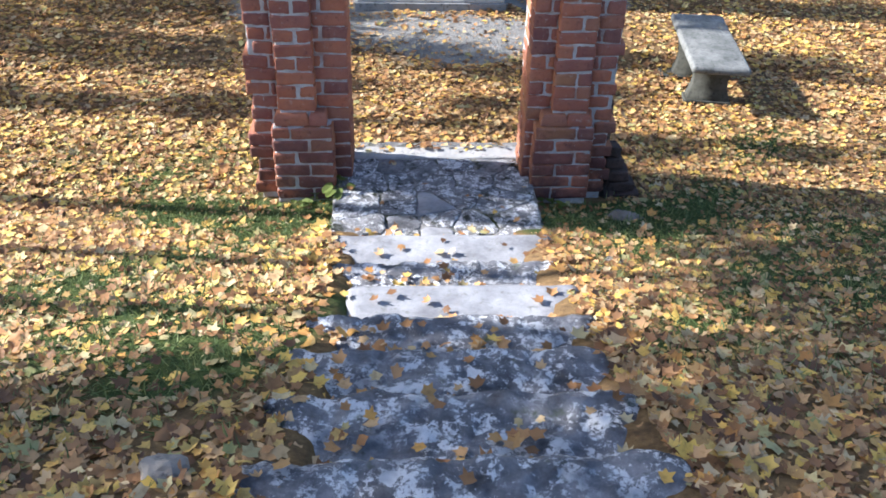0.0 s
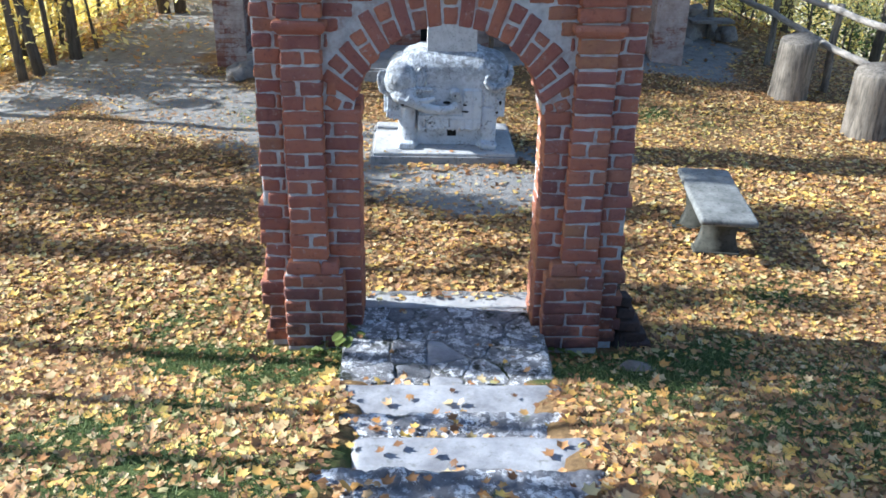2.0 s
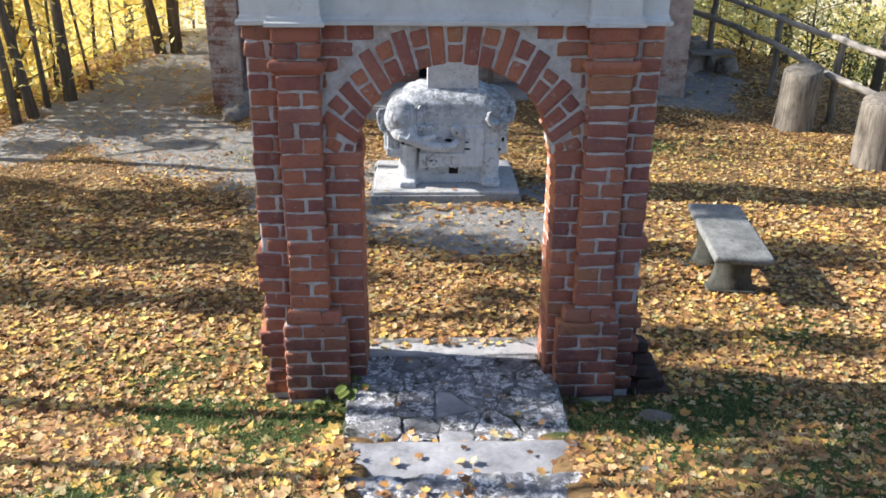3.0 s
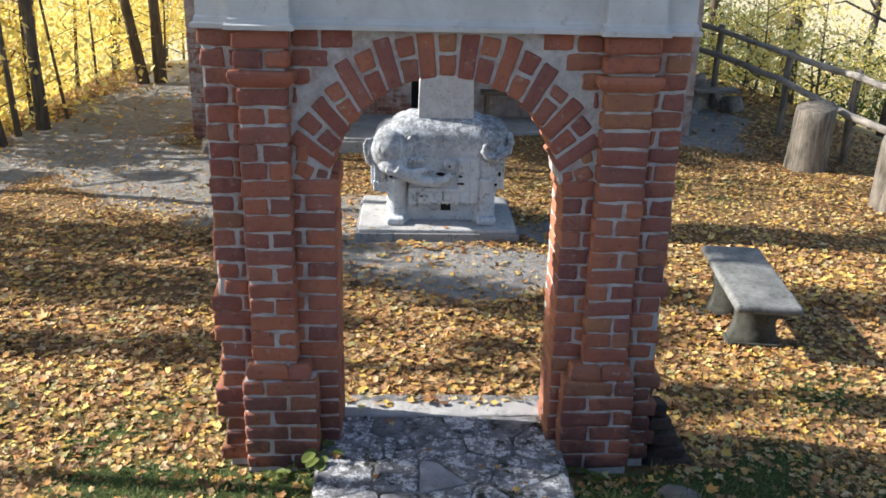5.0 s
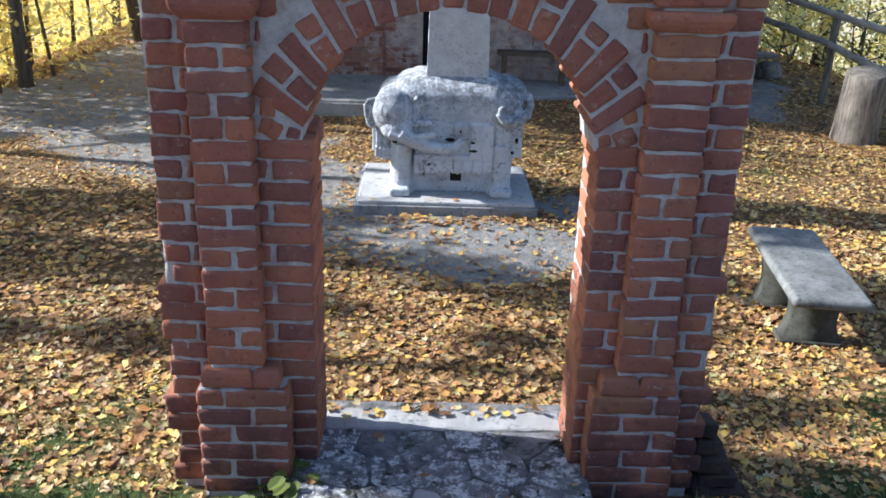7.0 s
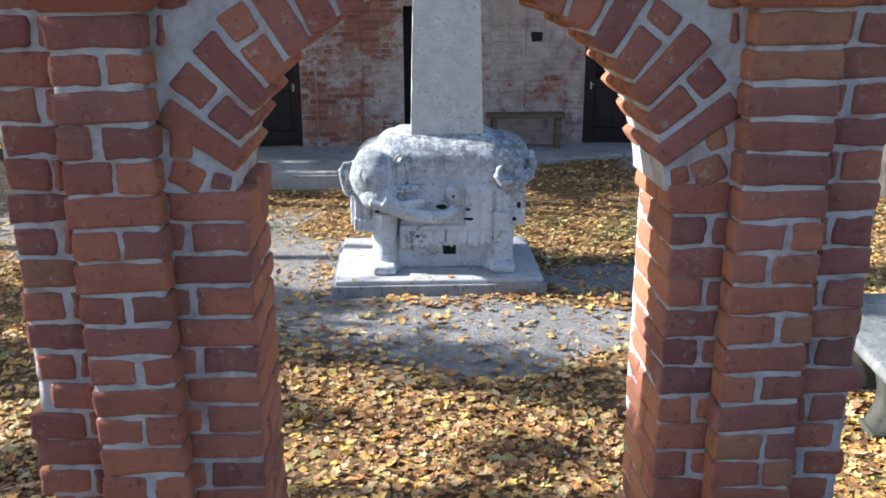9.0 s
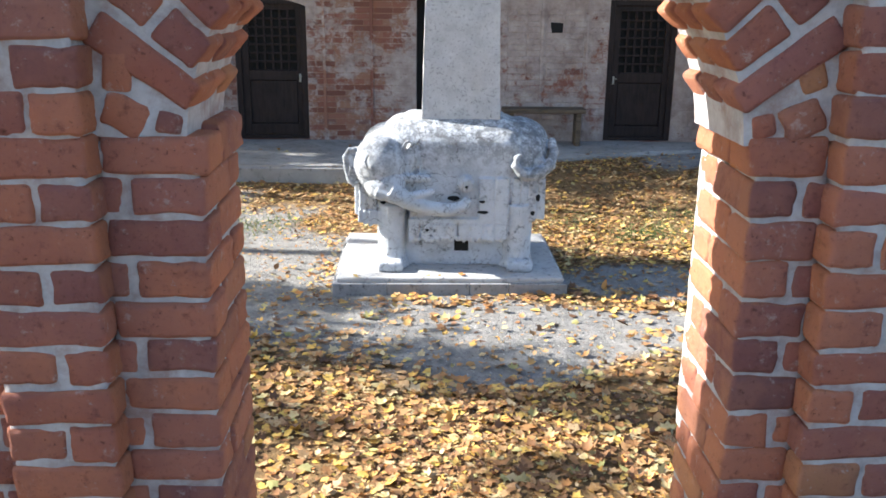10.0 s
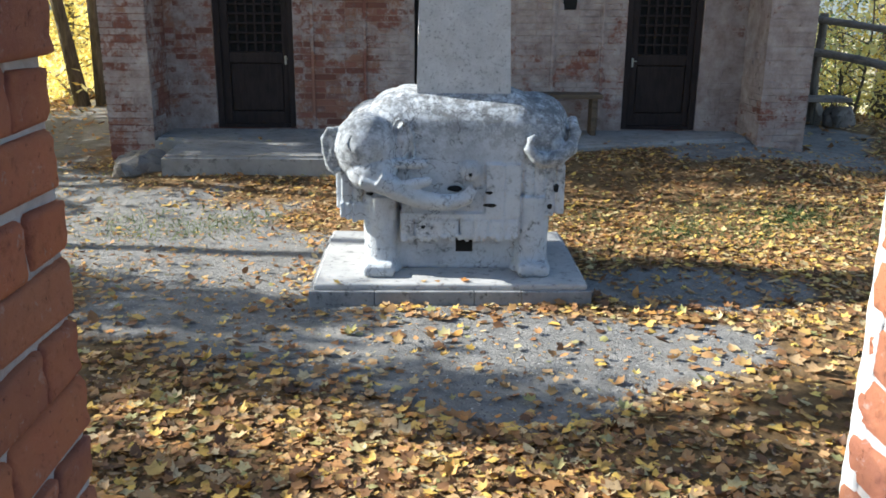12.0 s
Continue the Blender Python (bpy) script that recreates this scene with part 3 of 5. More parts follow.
def step_litter():
    pts = []
    for i, (yn, z) in enumerate(STEPS):
        back = STEPS[i + 1][0] if i + 1 < len(STEPS) else BACK_OF_STAIR
        for _ in range((24, 110, 30, 90, 60, 60, 36)[i]):
            u = rnd.random() ** 0.5
            pts.append((rnd.uniform(-0.66, 0.64), yn - 0.04 - u * (yn - back - 0.05), z + rnd.uniform(0.012, 0.03)))
        for _ in range(95):
            side = rnd.choice([-1, 1])
            out = abs(rnd.gauss(0, 0.085))
            pts.append((side * (0.76 - out), rnd.uniform(back, yn), z + rnd.uniform(0.0, 0.035)))
    for _ in range(40):
        pts.append((rnd.uniform(-0.65, 0.65), rnd.uniform(5.12, 5.35), 0.225 + rnd.uniform(0, 0.015)))
    for _ in range(14):
        pts.append((rnd.uniform(-0.65, 0.65), rnd.uniform(5.35, 6.4), 0.225 + rnd.uniform(0, 0.015)))
    for _ in range(34):
        pts.append((rnd.uniform(-0.6, 0.62), 6.53 - abs(rnd.gauss(0, 0.045)), 0.21 + rnd.uniform(0, 0.015)))
    for _ in range(9):
        pts.append((rnd.uniform(-0.7, 0.9), rnd.choice([10.12, 10.7, 11.2]) + rnd.uniform(-0.05, 0.1), 0.13))
    for _ in range(26):
        pts.append((rnd.uniform(-2.8, 3.3), rnd.uniform(13.5, 14.9), 0.29))
    w = np.array(pts)
    n = len(w)
    me = scatter_mesh("step_leaves", MAPLE, w, rng.uniform(0.04, 0.08, n), rng.uniform(0, math.tau, n), rng.normal(0, 0.25, n), rng.normal(0.3, 0.6, n), M_LITTER)
    tagged(new("step_leaves", me), "yellow and brown maple leaves lying on the stone steps", "leaves", kind="stuff")


step_litter()


def make_grass():
    n = 230000
    x, y = rng.uniform(-4.0, 4.4, n), rng.uniform(2.0, 12.8, n)
    keep = (rng.uniform(0, 1, n) < grass_mask(x, y) * 0.95) & ~((np.abs(x) < 0.68) & (y < 6.5)) & ~((np.abs(np.abs(x) - 0.92) < 0.34) & (np.abs(y - 6.2) < 0.28))
    x, y = x[keep], y[keep]
    n = len(x)
    blade = np.array([(-0.05, 0.0), (0.05, 0.0), (0.03, 0.6), (0.0, 1.0), (-0.03, 0.6)])
    where = np.stack([x, y, height(x, y) + 0.002], -1)
    me = scatter_mesh("grass", blade, where, rng.uniform(0.025, 0.07, n), rng.uniform(0, math.tau, n), rng.uniform(0.4, 1.3, n), rng.normal(0, 0.3, n), M_GRASS)
    tagged(new("grass", me), "short green grass and moss between the fallen leaves", "grass", kind="stuff")


make_grass()


# ---- stone steps ----
def clip_half(poly, nx, ny, lim):
    """The part of a polygon on the near side of a line."""
    out = []
    for (ax, ay), (bx, by) in zip(poly, poly[1:] + poly[:1]):
        da, db = nx * ax + ny * ay - lim, nx * bx + ny * by - lim
        if da <= 0:
            out.append((ax, ay))
        if da * db < 0:
            f = da / (da - db)
            out.append((ax + (bx - ax) * f, ay + (by - ay) * f))
    return out



def make_steps():
    stair = thing("stone_steps", (0, 5.3, 0.0), "worn grey stone steps blotched with pale lichen, strewn with leaves", "steps", kind="structure")
    o = Vector((0, 5.3, 0))
    for i, (yn, z) in enumerate(STEPS):
        back = STEPS[i + 1][0] - 0.06 if i + 1 < len(STEPS) else BACK_OF_STAIR
        xl, xr = ((-0.68, 0.7), (-0.62, 0.7), (-0.5, 0.68), (-0.68, 0.66), (-0.69, 0.6), (-0.71, 0.6), (-0.74, 0.64))[i]
        smooth_slab = i in (0, 2)
        bm = bmesh.new()
        nx, ny = 64, 22
        rows = []
        for j in range(ny + 1):
            row = []
            for q in range(nx + 1):
                u, v = q / nx, j / ny
                x, y = xl + u * (xr - xl), back + v * (yn - back)
                edge = min(u, 1 - u) * (xr - xl)
                front = (1 - v) * (yn - back)
                dz = -0.025 * math.exp(-edge / 0.02) - 0.02 * math.exp(-front / 0.015)
                p = Vector((x, y, z))
                amp = 0.004 if smooth_slab else 0.011
                dz += amp * noise.noise(p * 6) + amp * 0.6 * noise.noise(p * 15)
                if not smooth_slab:
                    # spalled hollows with crisp rims
                    dz -= 0.013 * min(1.0, max(0.0, (noise.noise(p * 9) + 0.6 * noise.noise(p * 21) - 0.05) * 9))
                    dz += 0.006 * noise.noise(p * 34)
                yy = y + (0.012 if smooth_slab else 0.045) * noise.noise(Vector((x * 5, i * 7.0, 0))) * v
                x += (0.015 if smooth_slab else 0.06) * noise.noise(Vector((y * 6, i * 3.0, 9.0 * (u > 0.5)))) * abs(2 * u - 1) ** 6
                row.append(bm.verts.new((x, yy - o.y, z + dz)))
            rows.append(row)
        for a, b in zip(rows, rows[1:]):
            for q in range(nx):
                bm.faces.new((a[q], a[q + 1], b[q + 1], b[q]))
        rim = [e for e in bm.edges if e.is_boundary]
        low = bmesh.ops.extrude_edge_only(bm, edges=rim)["geom"]
        for v in low:
            if isinstance(v, bmesh.types.BMVert):
                v.co.z = z - 0.2
        part("tread", bm, M_SLAB if smooth_slab else M_STEP, stair, "smooth pale stone tread" if smooth_slab else "", True)
    # landing of rubble stones through the gate
    rr = random.Random(5)
    bed = box(-0.7, 0.72, 5.06 - o.y, 6.62 - o.y, 0.0, 0.19, 0.01)
    bmesh.ops.subdivide_edges(bed, edges=[e for e in bed.edges if e.calc_length() > 0.3], cuts=30, use_grid_fill=True)
    roughen(bed, 0.008, 11)
    part("landing_bed", bed, M_BED, stair, "dark mossy mortar bed of the landing", True)
    seeds = []
    for q in range(5):
        for p in range(5):
            seeds.append((-0.7 + (p + 0.5 + rr.uniform(-0.36, 0.36) + 0.25 * (q % 2)) * 0.27, 5.12 + (q + 0.5 + rr.uniform(-0.34, 0.34)) * 0.25))
    for n, (cx, cy) in enumerate(seeds):
        poly = [(-0.695, 5.1), (0.715, 5.1), (0.715, 6.335), (-0.695, 6.335)]
        for m, (ex, ey) in enumerate(seeds):
            if m != n:
                nx, ny = ex - cx, ey - cy
                lim = nx * (ex + cx) / 2 + ny * (ey + cy) / 2
                poly = clip_half(poly, nx, ny, lim)
        if len(poly) < 3:
            continue
        mx, my = sum(p[0] for p in poly) / len(poly), sum(p[1] for p in poly) / len(poly)
        rim = []
        for (ax, ay), (bx, by) in zip(poly, poly[1:] + poly[:1]):
            cuts = max(1, int(math.hypot(bx - ax, by - ay) / 0.035))
            rim += [(ax + (bx - ax) * i / cuts, ay + (by - ay) * i / cuts) for i in range(cuts)]
        soft = [tuple(0.25 * rim[i - 1][c] + 0.5 * rim[i][c] + 0.25 * rim[(i + 1) % len(rim)][c] for c in (0, 1)) for i in range(len(rim))]
        zz = 0.198 + rr.uniform(-0.004, 0.012)
        gap = rr.uniform(0.002, 0.009)
        bm = bmesh.new()
        rings = []
        for back, zr in ((0.0, 0.14), (0.0, zz - 0.007), (0.004, zz - 0.001), (0.012, zz), (0.3, zz)):
            row = []
            for x, y in soft:
                d = math.hypot(x - mx, y - my)
                f = max(0.0, 1 - (gap + 0.012 * noise.noise(Vector((x * 22, y * 22, n)))) / d) * (1 - back / max(d, 0.05) if back < 0.1 else 0.45)
                x2, y2 = mx + (x - mx) * f, my + (y - my) * f
                row.append(bm.verts.new((x2, y2 - o.y, zr + 0.007 * noise.noise(Vector((x2 * 14, y2 * 14, n))))))
            rings.append(row)
        k = len(soft)
        for r0, r1 in zip(rings, rings[1:]):
            for j in range(k):
                bm.faces.new((r0[j], r0[(j + 1) % k], r1[(j + 1) % k], r1[j]))
        bm.faces.new(rings[-1])
        part("landing_stone", bm, M_SLAB if n in (12, 2) else M_FLAG, stair, "", True)
    # Stone colour is paled to push the sunlit strip towards white
    sill = box(-0.62, 0.66, 6.345 - o.y, 6.53 - o.y, 0.02, 0.205, 0.02, wob=0.006)
    bmesh.ops.subdivide_edges(sill, edges=[e for e in sill.edges if e.calc_length() > 0.3], cuts=24, use_grid_fill=True)
    roughen(sill, 0.012, 9)
    part("threshold", sill, M_PLINTH, stair, "threshold stone paled to lift its sunlit strip")


make_steps()


# ---- brick gate ----
COURSE, Z0 = 0.0955, 0.745
GATE_BACK = 6.45
ARCH_Z, ARCH_R, RING = 1.73, 0.6, 0.255
CORNICE_Z = Z0 + 19 * COURSE


BRICK_STORE = {}


def brick_mesh(lx, ly, lz, material, name):
    """Blocks with worn edges of true size; alike sizes share a few meshes."""
    key = (round(lx / 0.03), round(ly / 0.06), name)
    if key not in BRICK_STORE:
        dims = (max(key[0] * 0.03, 0.02), max(key[1] * 0.06, 0.05), lz)
        BRICK_STORE[key] = dims, []
        for _ in range(4):
            bm = bmesh.new()
            add_box(bm, -dims[0] / 2, dims[0] / 2, -dims[1] / 2, dims[1] / 2, -lz / 2, lz / 2, 0.0, wob=0.0035)
            bmesh.ops.bevel(bm, geom=list(bm.edges), offset=0.012, segments=2, profile=0.5, affect="EDGES")
            cut = [e for e in bm.edges if e.calc_length() > 0.045 and abs(e.verts[0].co.y - e.verts[1].co.y) < 0.03]
            bmesh.ops.subdivide_edges(bm, edges=cut, cuts=3, use_grid_fill=True)
            seed = Vector([rnd.uniform(-50, 50) for _ in range(3)])
            for v in bm.verts:
                p = v.co * 26 + seed
                d = 0.0062 * noise.noise_vector(p) + 0.003 * noise.noise_vector(p * 2.7)
                v.co += Vector((d.x, 0.3 * d.y, d.z))
            BRICK_STORE[key][1].append(mesh_of(name, bm, material, True))
    return BRICK_STORE[key]


def brick(parent, o, x0, x1, y0, y1, z0, z1, loose=0.003, name="brick"):
    g = 0.002
    lx, ly, lz = x1 - x0 - g, y1 - y0, z1 - z0 - 0.0085
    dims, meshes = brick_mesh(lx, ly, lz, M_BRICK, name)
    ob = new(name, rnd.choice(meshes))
    ob.parent = parent
    ob.location = ((x0 + x1) / 2 - o[0] + rnd.uniform(-loose, loose), (y0 + y1) / 2 - o[1] + rnd.uniform(-loose, loose), (z0 + z1) / 2 - o[2] + rnd.uniform(-0.0025, 0.0025))
    ob.scale = (lx / dims[0], ly / dims[1], lz / dims[2] * rnd.uniform(0.96, 1.03))
    ob.rotation_euler = (rnd.uniform(-0.008, 0.008), rnd.uniform(-0.016, 0.016), rnd.uniform(-0.008, 0.008))
    return ob


def moulded(parent, o, x0, x1, y0, y1, z0, z1, flare, s):
    """A moulded course: a rounded nose that runs round the pilaster's front and sides."""
    bm = bmesh.new()
    prof = [(0.0, 0.0), (0.35, 0.12), (0.75, 0.35), (1.0, 0.62), (0.95, 0.88), (0.7, 1.0)] if flare else [(0.9, 0.0), (1.0, 0.3), (0.95, 0.6), (0.6, 0.85), (0.1, 1.0)]
    p = 0.034 if flare else 0.018
    rings = []
    for f, h in prof:
        d = f * p
        z = z0 + 0.006 + h * (z1 - z0 - 0.014)
        rings.append([bm.verts.new((x - o[0], y - o[1], z - o[2])) for x, y in ((x0 - d, y1), (x0 - d, y0 - d), (x1 + d, y0 - d), (x1 + d, y1))])
    for a, b in zip(rings, rings[1:]):
        for j in range(3):
            bm.faces.new((a[j], a[j + 1], b[j + 1], b[j]))
    bm.faces.new(rings[-1])
    bm.faces.new(rings[0][::-1])
    roughen(bm, 0.004, 30)
    bmesh.ops.bevel(bm, geom=[e for e in bm.edges if abs(e.verts[0].co.z - e.verts[1].co.z) > 0.005], offset=0.006, segments=1, affect="EDGES")
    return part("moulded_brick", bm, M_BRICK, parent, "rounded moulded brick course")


def uneven_block(x0, x1, y0, y1, z0, z1, o):
    """A block whose front and sides swell and sink a little, as hand-laid mortar does."""
    bm = bmesh.new()
    step = 0.018
    loop = []
    for ax, ay, bx, by in ((x0, y1, x0, y0), (x0, y0, x1, y0), (x1, y0, x1, y1)):
        n = max(2, int(max(abs(bx - ax), abs(by - ay)) / step))
        loop += [(ax + (bx - ax) * i / n, ay + (by - ay) * i / n) for i in range(n)]
    loop.append((x1, y1))
    nz = int((z1 - z0) / step)
    rings = []
    cx, cy = (x0 + x1) / 2, (y0 + y1) / 2
    for i in range(nz + 1):
        z = z0 + (z1 - z0) * i / nz
        row = []
        for x, y in loop:
            p = Vector((x, y, z))
            f = 0.0034 * noise.noise(p * 17) + 0.0025 * noise.noise(p * 48) - 0.0015
            row.append(bm.verts.new((x + f * (1 if x > cx else -1) - o[0], y + (-f if y < cy else 0) - o[1], z - o[2])))
        rings.append(row)
    for a, b in zip(rings, rings[1:]):
        for j in range(len(loop) - 1):
            bm.faces.new((a[j], a[j + 1], b[j + 1], b[j]))
        bm.faces.new((a[-1], a[0], b[0], b[-1]))
    bm.faces.new(rings[-1])
    bmesh.ops.recalc_face_normals(bm, faces=bm.faces)
    return bm


def make_pier(gate, o, s):
    pier = new("pier")
    pier.parent = gate
    tagged(pier, "dark red brick pier with a flat pilaster")
    o2 = (o[0], o[1], o[2])

    def xs(a, b):
        return (a, b) if s > 0 else (-b, -a)

    # mortar, stepped with the pilaster and its base
    for a, b, yf, z0, z1 in ((0.645 if s > 0 else 0.586, 0.81, 6.077, -0.1, ARCH_Z + 0.045), (0.81, 1.043, 6.006, -0.1, CORNICE_Z), (1.043, 1.226, 6.061, -0.1, CORNICE_Z),
                             (0.704, 1.098, 5.96, -0.1, Z0 - 0.1)):
        x0, x1 = xs(a, b)
        part("mortar", uneven_block(x0, x1, yf, GATE_BACK - 0.008, z0, z1, o), M_MORTAR, pier, "thick pale lime mortar", True)
    for k in range(-7, 19):
        z0, z1 = Z0 + k * COURSE, Z0 + (k + 1) * COURSE
        odd = k % 2
        # jamb
        if k <= 10:
            j0 = (0.634 if s > 0 else 0.575) - (0.0 if k < 10 else 0.014)
            if k < -1:
                x0, x1 = xs(j0, 0.70)
                brick(pier, o2, x0, x1, 6.07, 6.2 if odd else 6.32, z0, z1)
            elif odd:
                x0, x1 = xs(j0, 0.745)
                brick(pier, o2, x0, x1, 6.07, 6.32, z0, z1)
                x0, x1 = xs(0.757, 0.815)
                brick(pier, o2, x0, x1, 6.072, 6.2, z0, z1)
            else:
                x0, x1 = xs(j0, 0.8)
                brick(pier, o2, x0, x1, 6.07, 6.195, z0, z1)
            ymid = 6.33 if (odd or k < -1) else 6.205
            if k < -1 and odd:
                ymid = 6.21
            x0, x1 = xs(j0 + (0.005 if s > 0 else 0.0), 0.72)
            brick(pier, o2, x0, x1, ymid, GATE_BACK, z0, z1)
        # pilaster
        if k == 16:
            x0, x1 = xs(0.79, 1.055)
            moulded(pier, o2, x0, x1, 5.995, 6.2, z0, z1, True, s)
        elif k == -1:
            for a, b in ((0.722, 0.86 if s < 0 else 0.915), (0.846 if s < 0 else 0.902, 1.09)):
                x0, x1 = xs(a + 0.024, b - 0.024)
                moulded(pier, o2, x0, x1, 5.985, 6.2, z0, z1, False, s)
        elif k < -1:
            w = rnd.uniform(-0.02, 0.02)
            cut = 0.84 + w if odd else 0.96 + w
            for a, b in ((0.69, cut), (cut + 0.012, 1.11)):
                x0, x1 = xs(a, b)
                brick(pier, o2, x0, x1, 5.952, 6.1, z0, z1, 0.004)
        else:
            a0, b0 = (0.785, 1.062) if k > 16 else (0.797, 1.055)
            yf = 5.985 if k > 16 else 6.0
            whole = (k % 2 == 0 and k not in (12, 14)) or k in (13, 15) if s < 0 else (k >= 10 or k in (7, 5, 3, 0))
            if whole:
                x0, x1 = xs(a0, b0)
                brick(pier, o2, x0, x1, yf, 6.13, z0, z1)
            else:
                cut = (a0 + b0) / 2 + rnd.choice([-0.018, 0.02]) + rnd.uniform(-0.008, 0.008)
                for a, b in ((a0, cut), (cut + 0.014, b0)):
                    x0, x1 = xs(a, b)
                    brick(pier, o2, x0, x1, yf, 6.13, z0, z1)
        # outer strip
        ragged = 0.02 * rnd.random() if k > 4 else rnd.uniform(-0.035, 0.05)
        yo = 6.055
        if k < -1:
            x0, x1 = xs(1.115, 1.26 - ragged)
            brick(pier, o2, x0, x1, yo, 6.3, z0, z1, 0.008)
        elif odd:
            x0, x1 = xs(1.058, 1.095)
            brick(pier, o2, x0, x1, yo, 6.18, z0, z1)
            x0, x1 = xs(1.107, 1.24 - ragged)
            brick(pier, o2, x0, x1, yo, 6.3, z0, z1, 0.005)
        else:
            x0, x1 = xs(1.058, 1.24 - ragged)
            brick(pier, o2, x0, x1, yo, 6.18, z0, z1, 0.005)
        x0, x1 = xs(1.12, 1.24 - ragged)
        brick(pier, o2, x0, x1, 6.31 if (odd or k < -1) else 6.19, GATE_BACK, z0, z1, 0.005)
    return pier


def wedge(parent, o, a0, a1, r0, r1, y0, y1):
    """One arch brick between two angles."""
    bm = bmesh.new()
    g = 0.005
    vs = []
    for y in (y0, y1):
        am = (a0 + a1) / 2
        tilt = math.pi / 2 - (math.pi / 2 - am) * 0.7
        half = (ARCH_R * (a1 - a0) / 2) * math.cos(tilt - am) - g + 0.007 * (r0 - ARCH_R) / RING
        px, pz = ARCH_R * math.cos(am), ARCH_Z + ARCH_R * math.sin(am)
        dx, dz = math.cos(tilt), math.sin(tilt)
        reach = (0.79 - abs(px)) / max(abs(dx), 1e-4) + 0.02
        for r, t in ((r0, -half), (r1, -half - 0.006), (r1, half + 0.006), (r0, half)):
            r = min(r - ARCH_R, reach)
            x, z = px + r * dx - t * dz, pz + r * dz + t * dx
            z = min(z, CORNICE_Z - 0.012)
            vs.append(bm.verts.new((x - o[0] + rnd.uniform(-0.003, 0.003), y - o[1] + rnd.uniform(-0.003, 0.003), z - o[2] + rnd.uniform(-0.003, 0.003))))
    for q in ((0, 1, 2, 3), (7, 6, 5, 4), (0, 4, 5, 1), (1, 5, 6, 2), (2, 6, 7, 3), (3, 7, 4, 0)):
        bm.faces.new([vs[j] for j in q])
    bmesh.ops.recalc_face_normals(bm, faces=bm.faces)
    bmesh.ops.bevel(bm, geom=list(bm.edges), offset=0.011, segments=2, profile=0.5, affect="EDGES")
    bmesh.ops.subdivide_edges(bm, edges=[e for e in bm.edges if e.calc_length() > 0.045 and abs(e.verts[0].co.y - e.verts[1].co.y) < 0.03], cuts=3, use_grid_fill=True)
    seed = Vector([rnd.uniform(-50, 50) for _ in range(3)])
    for v in bm.verts:
        d = 0.0048 * noise.noise_vector(v.co * 26 + seed)
        v.co += Vector((d.x, 0.3 * d.y, d.z))
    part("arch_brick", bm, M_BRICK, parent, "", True)


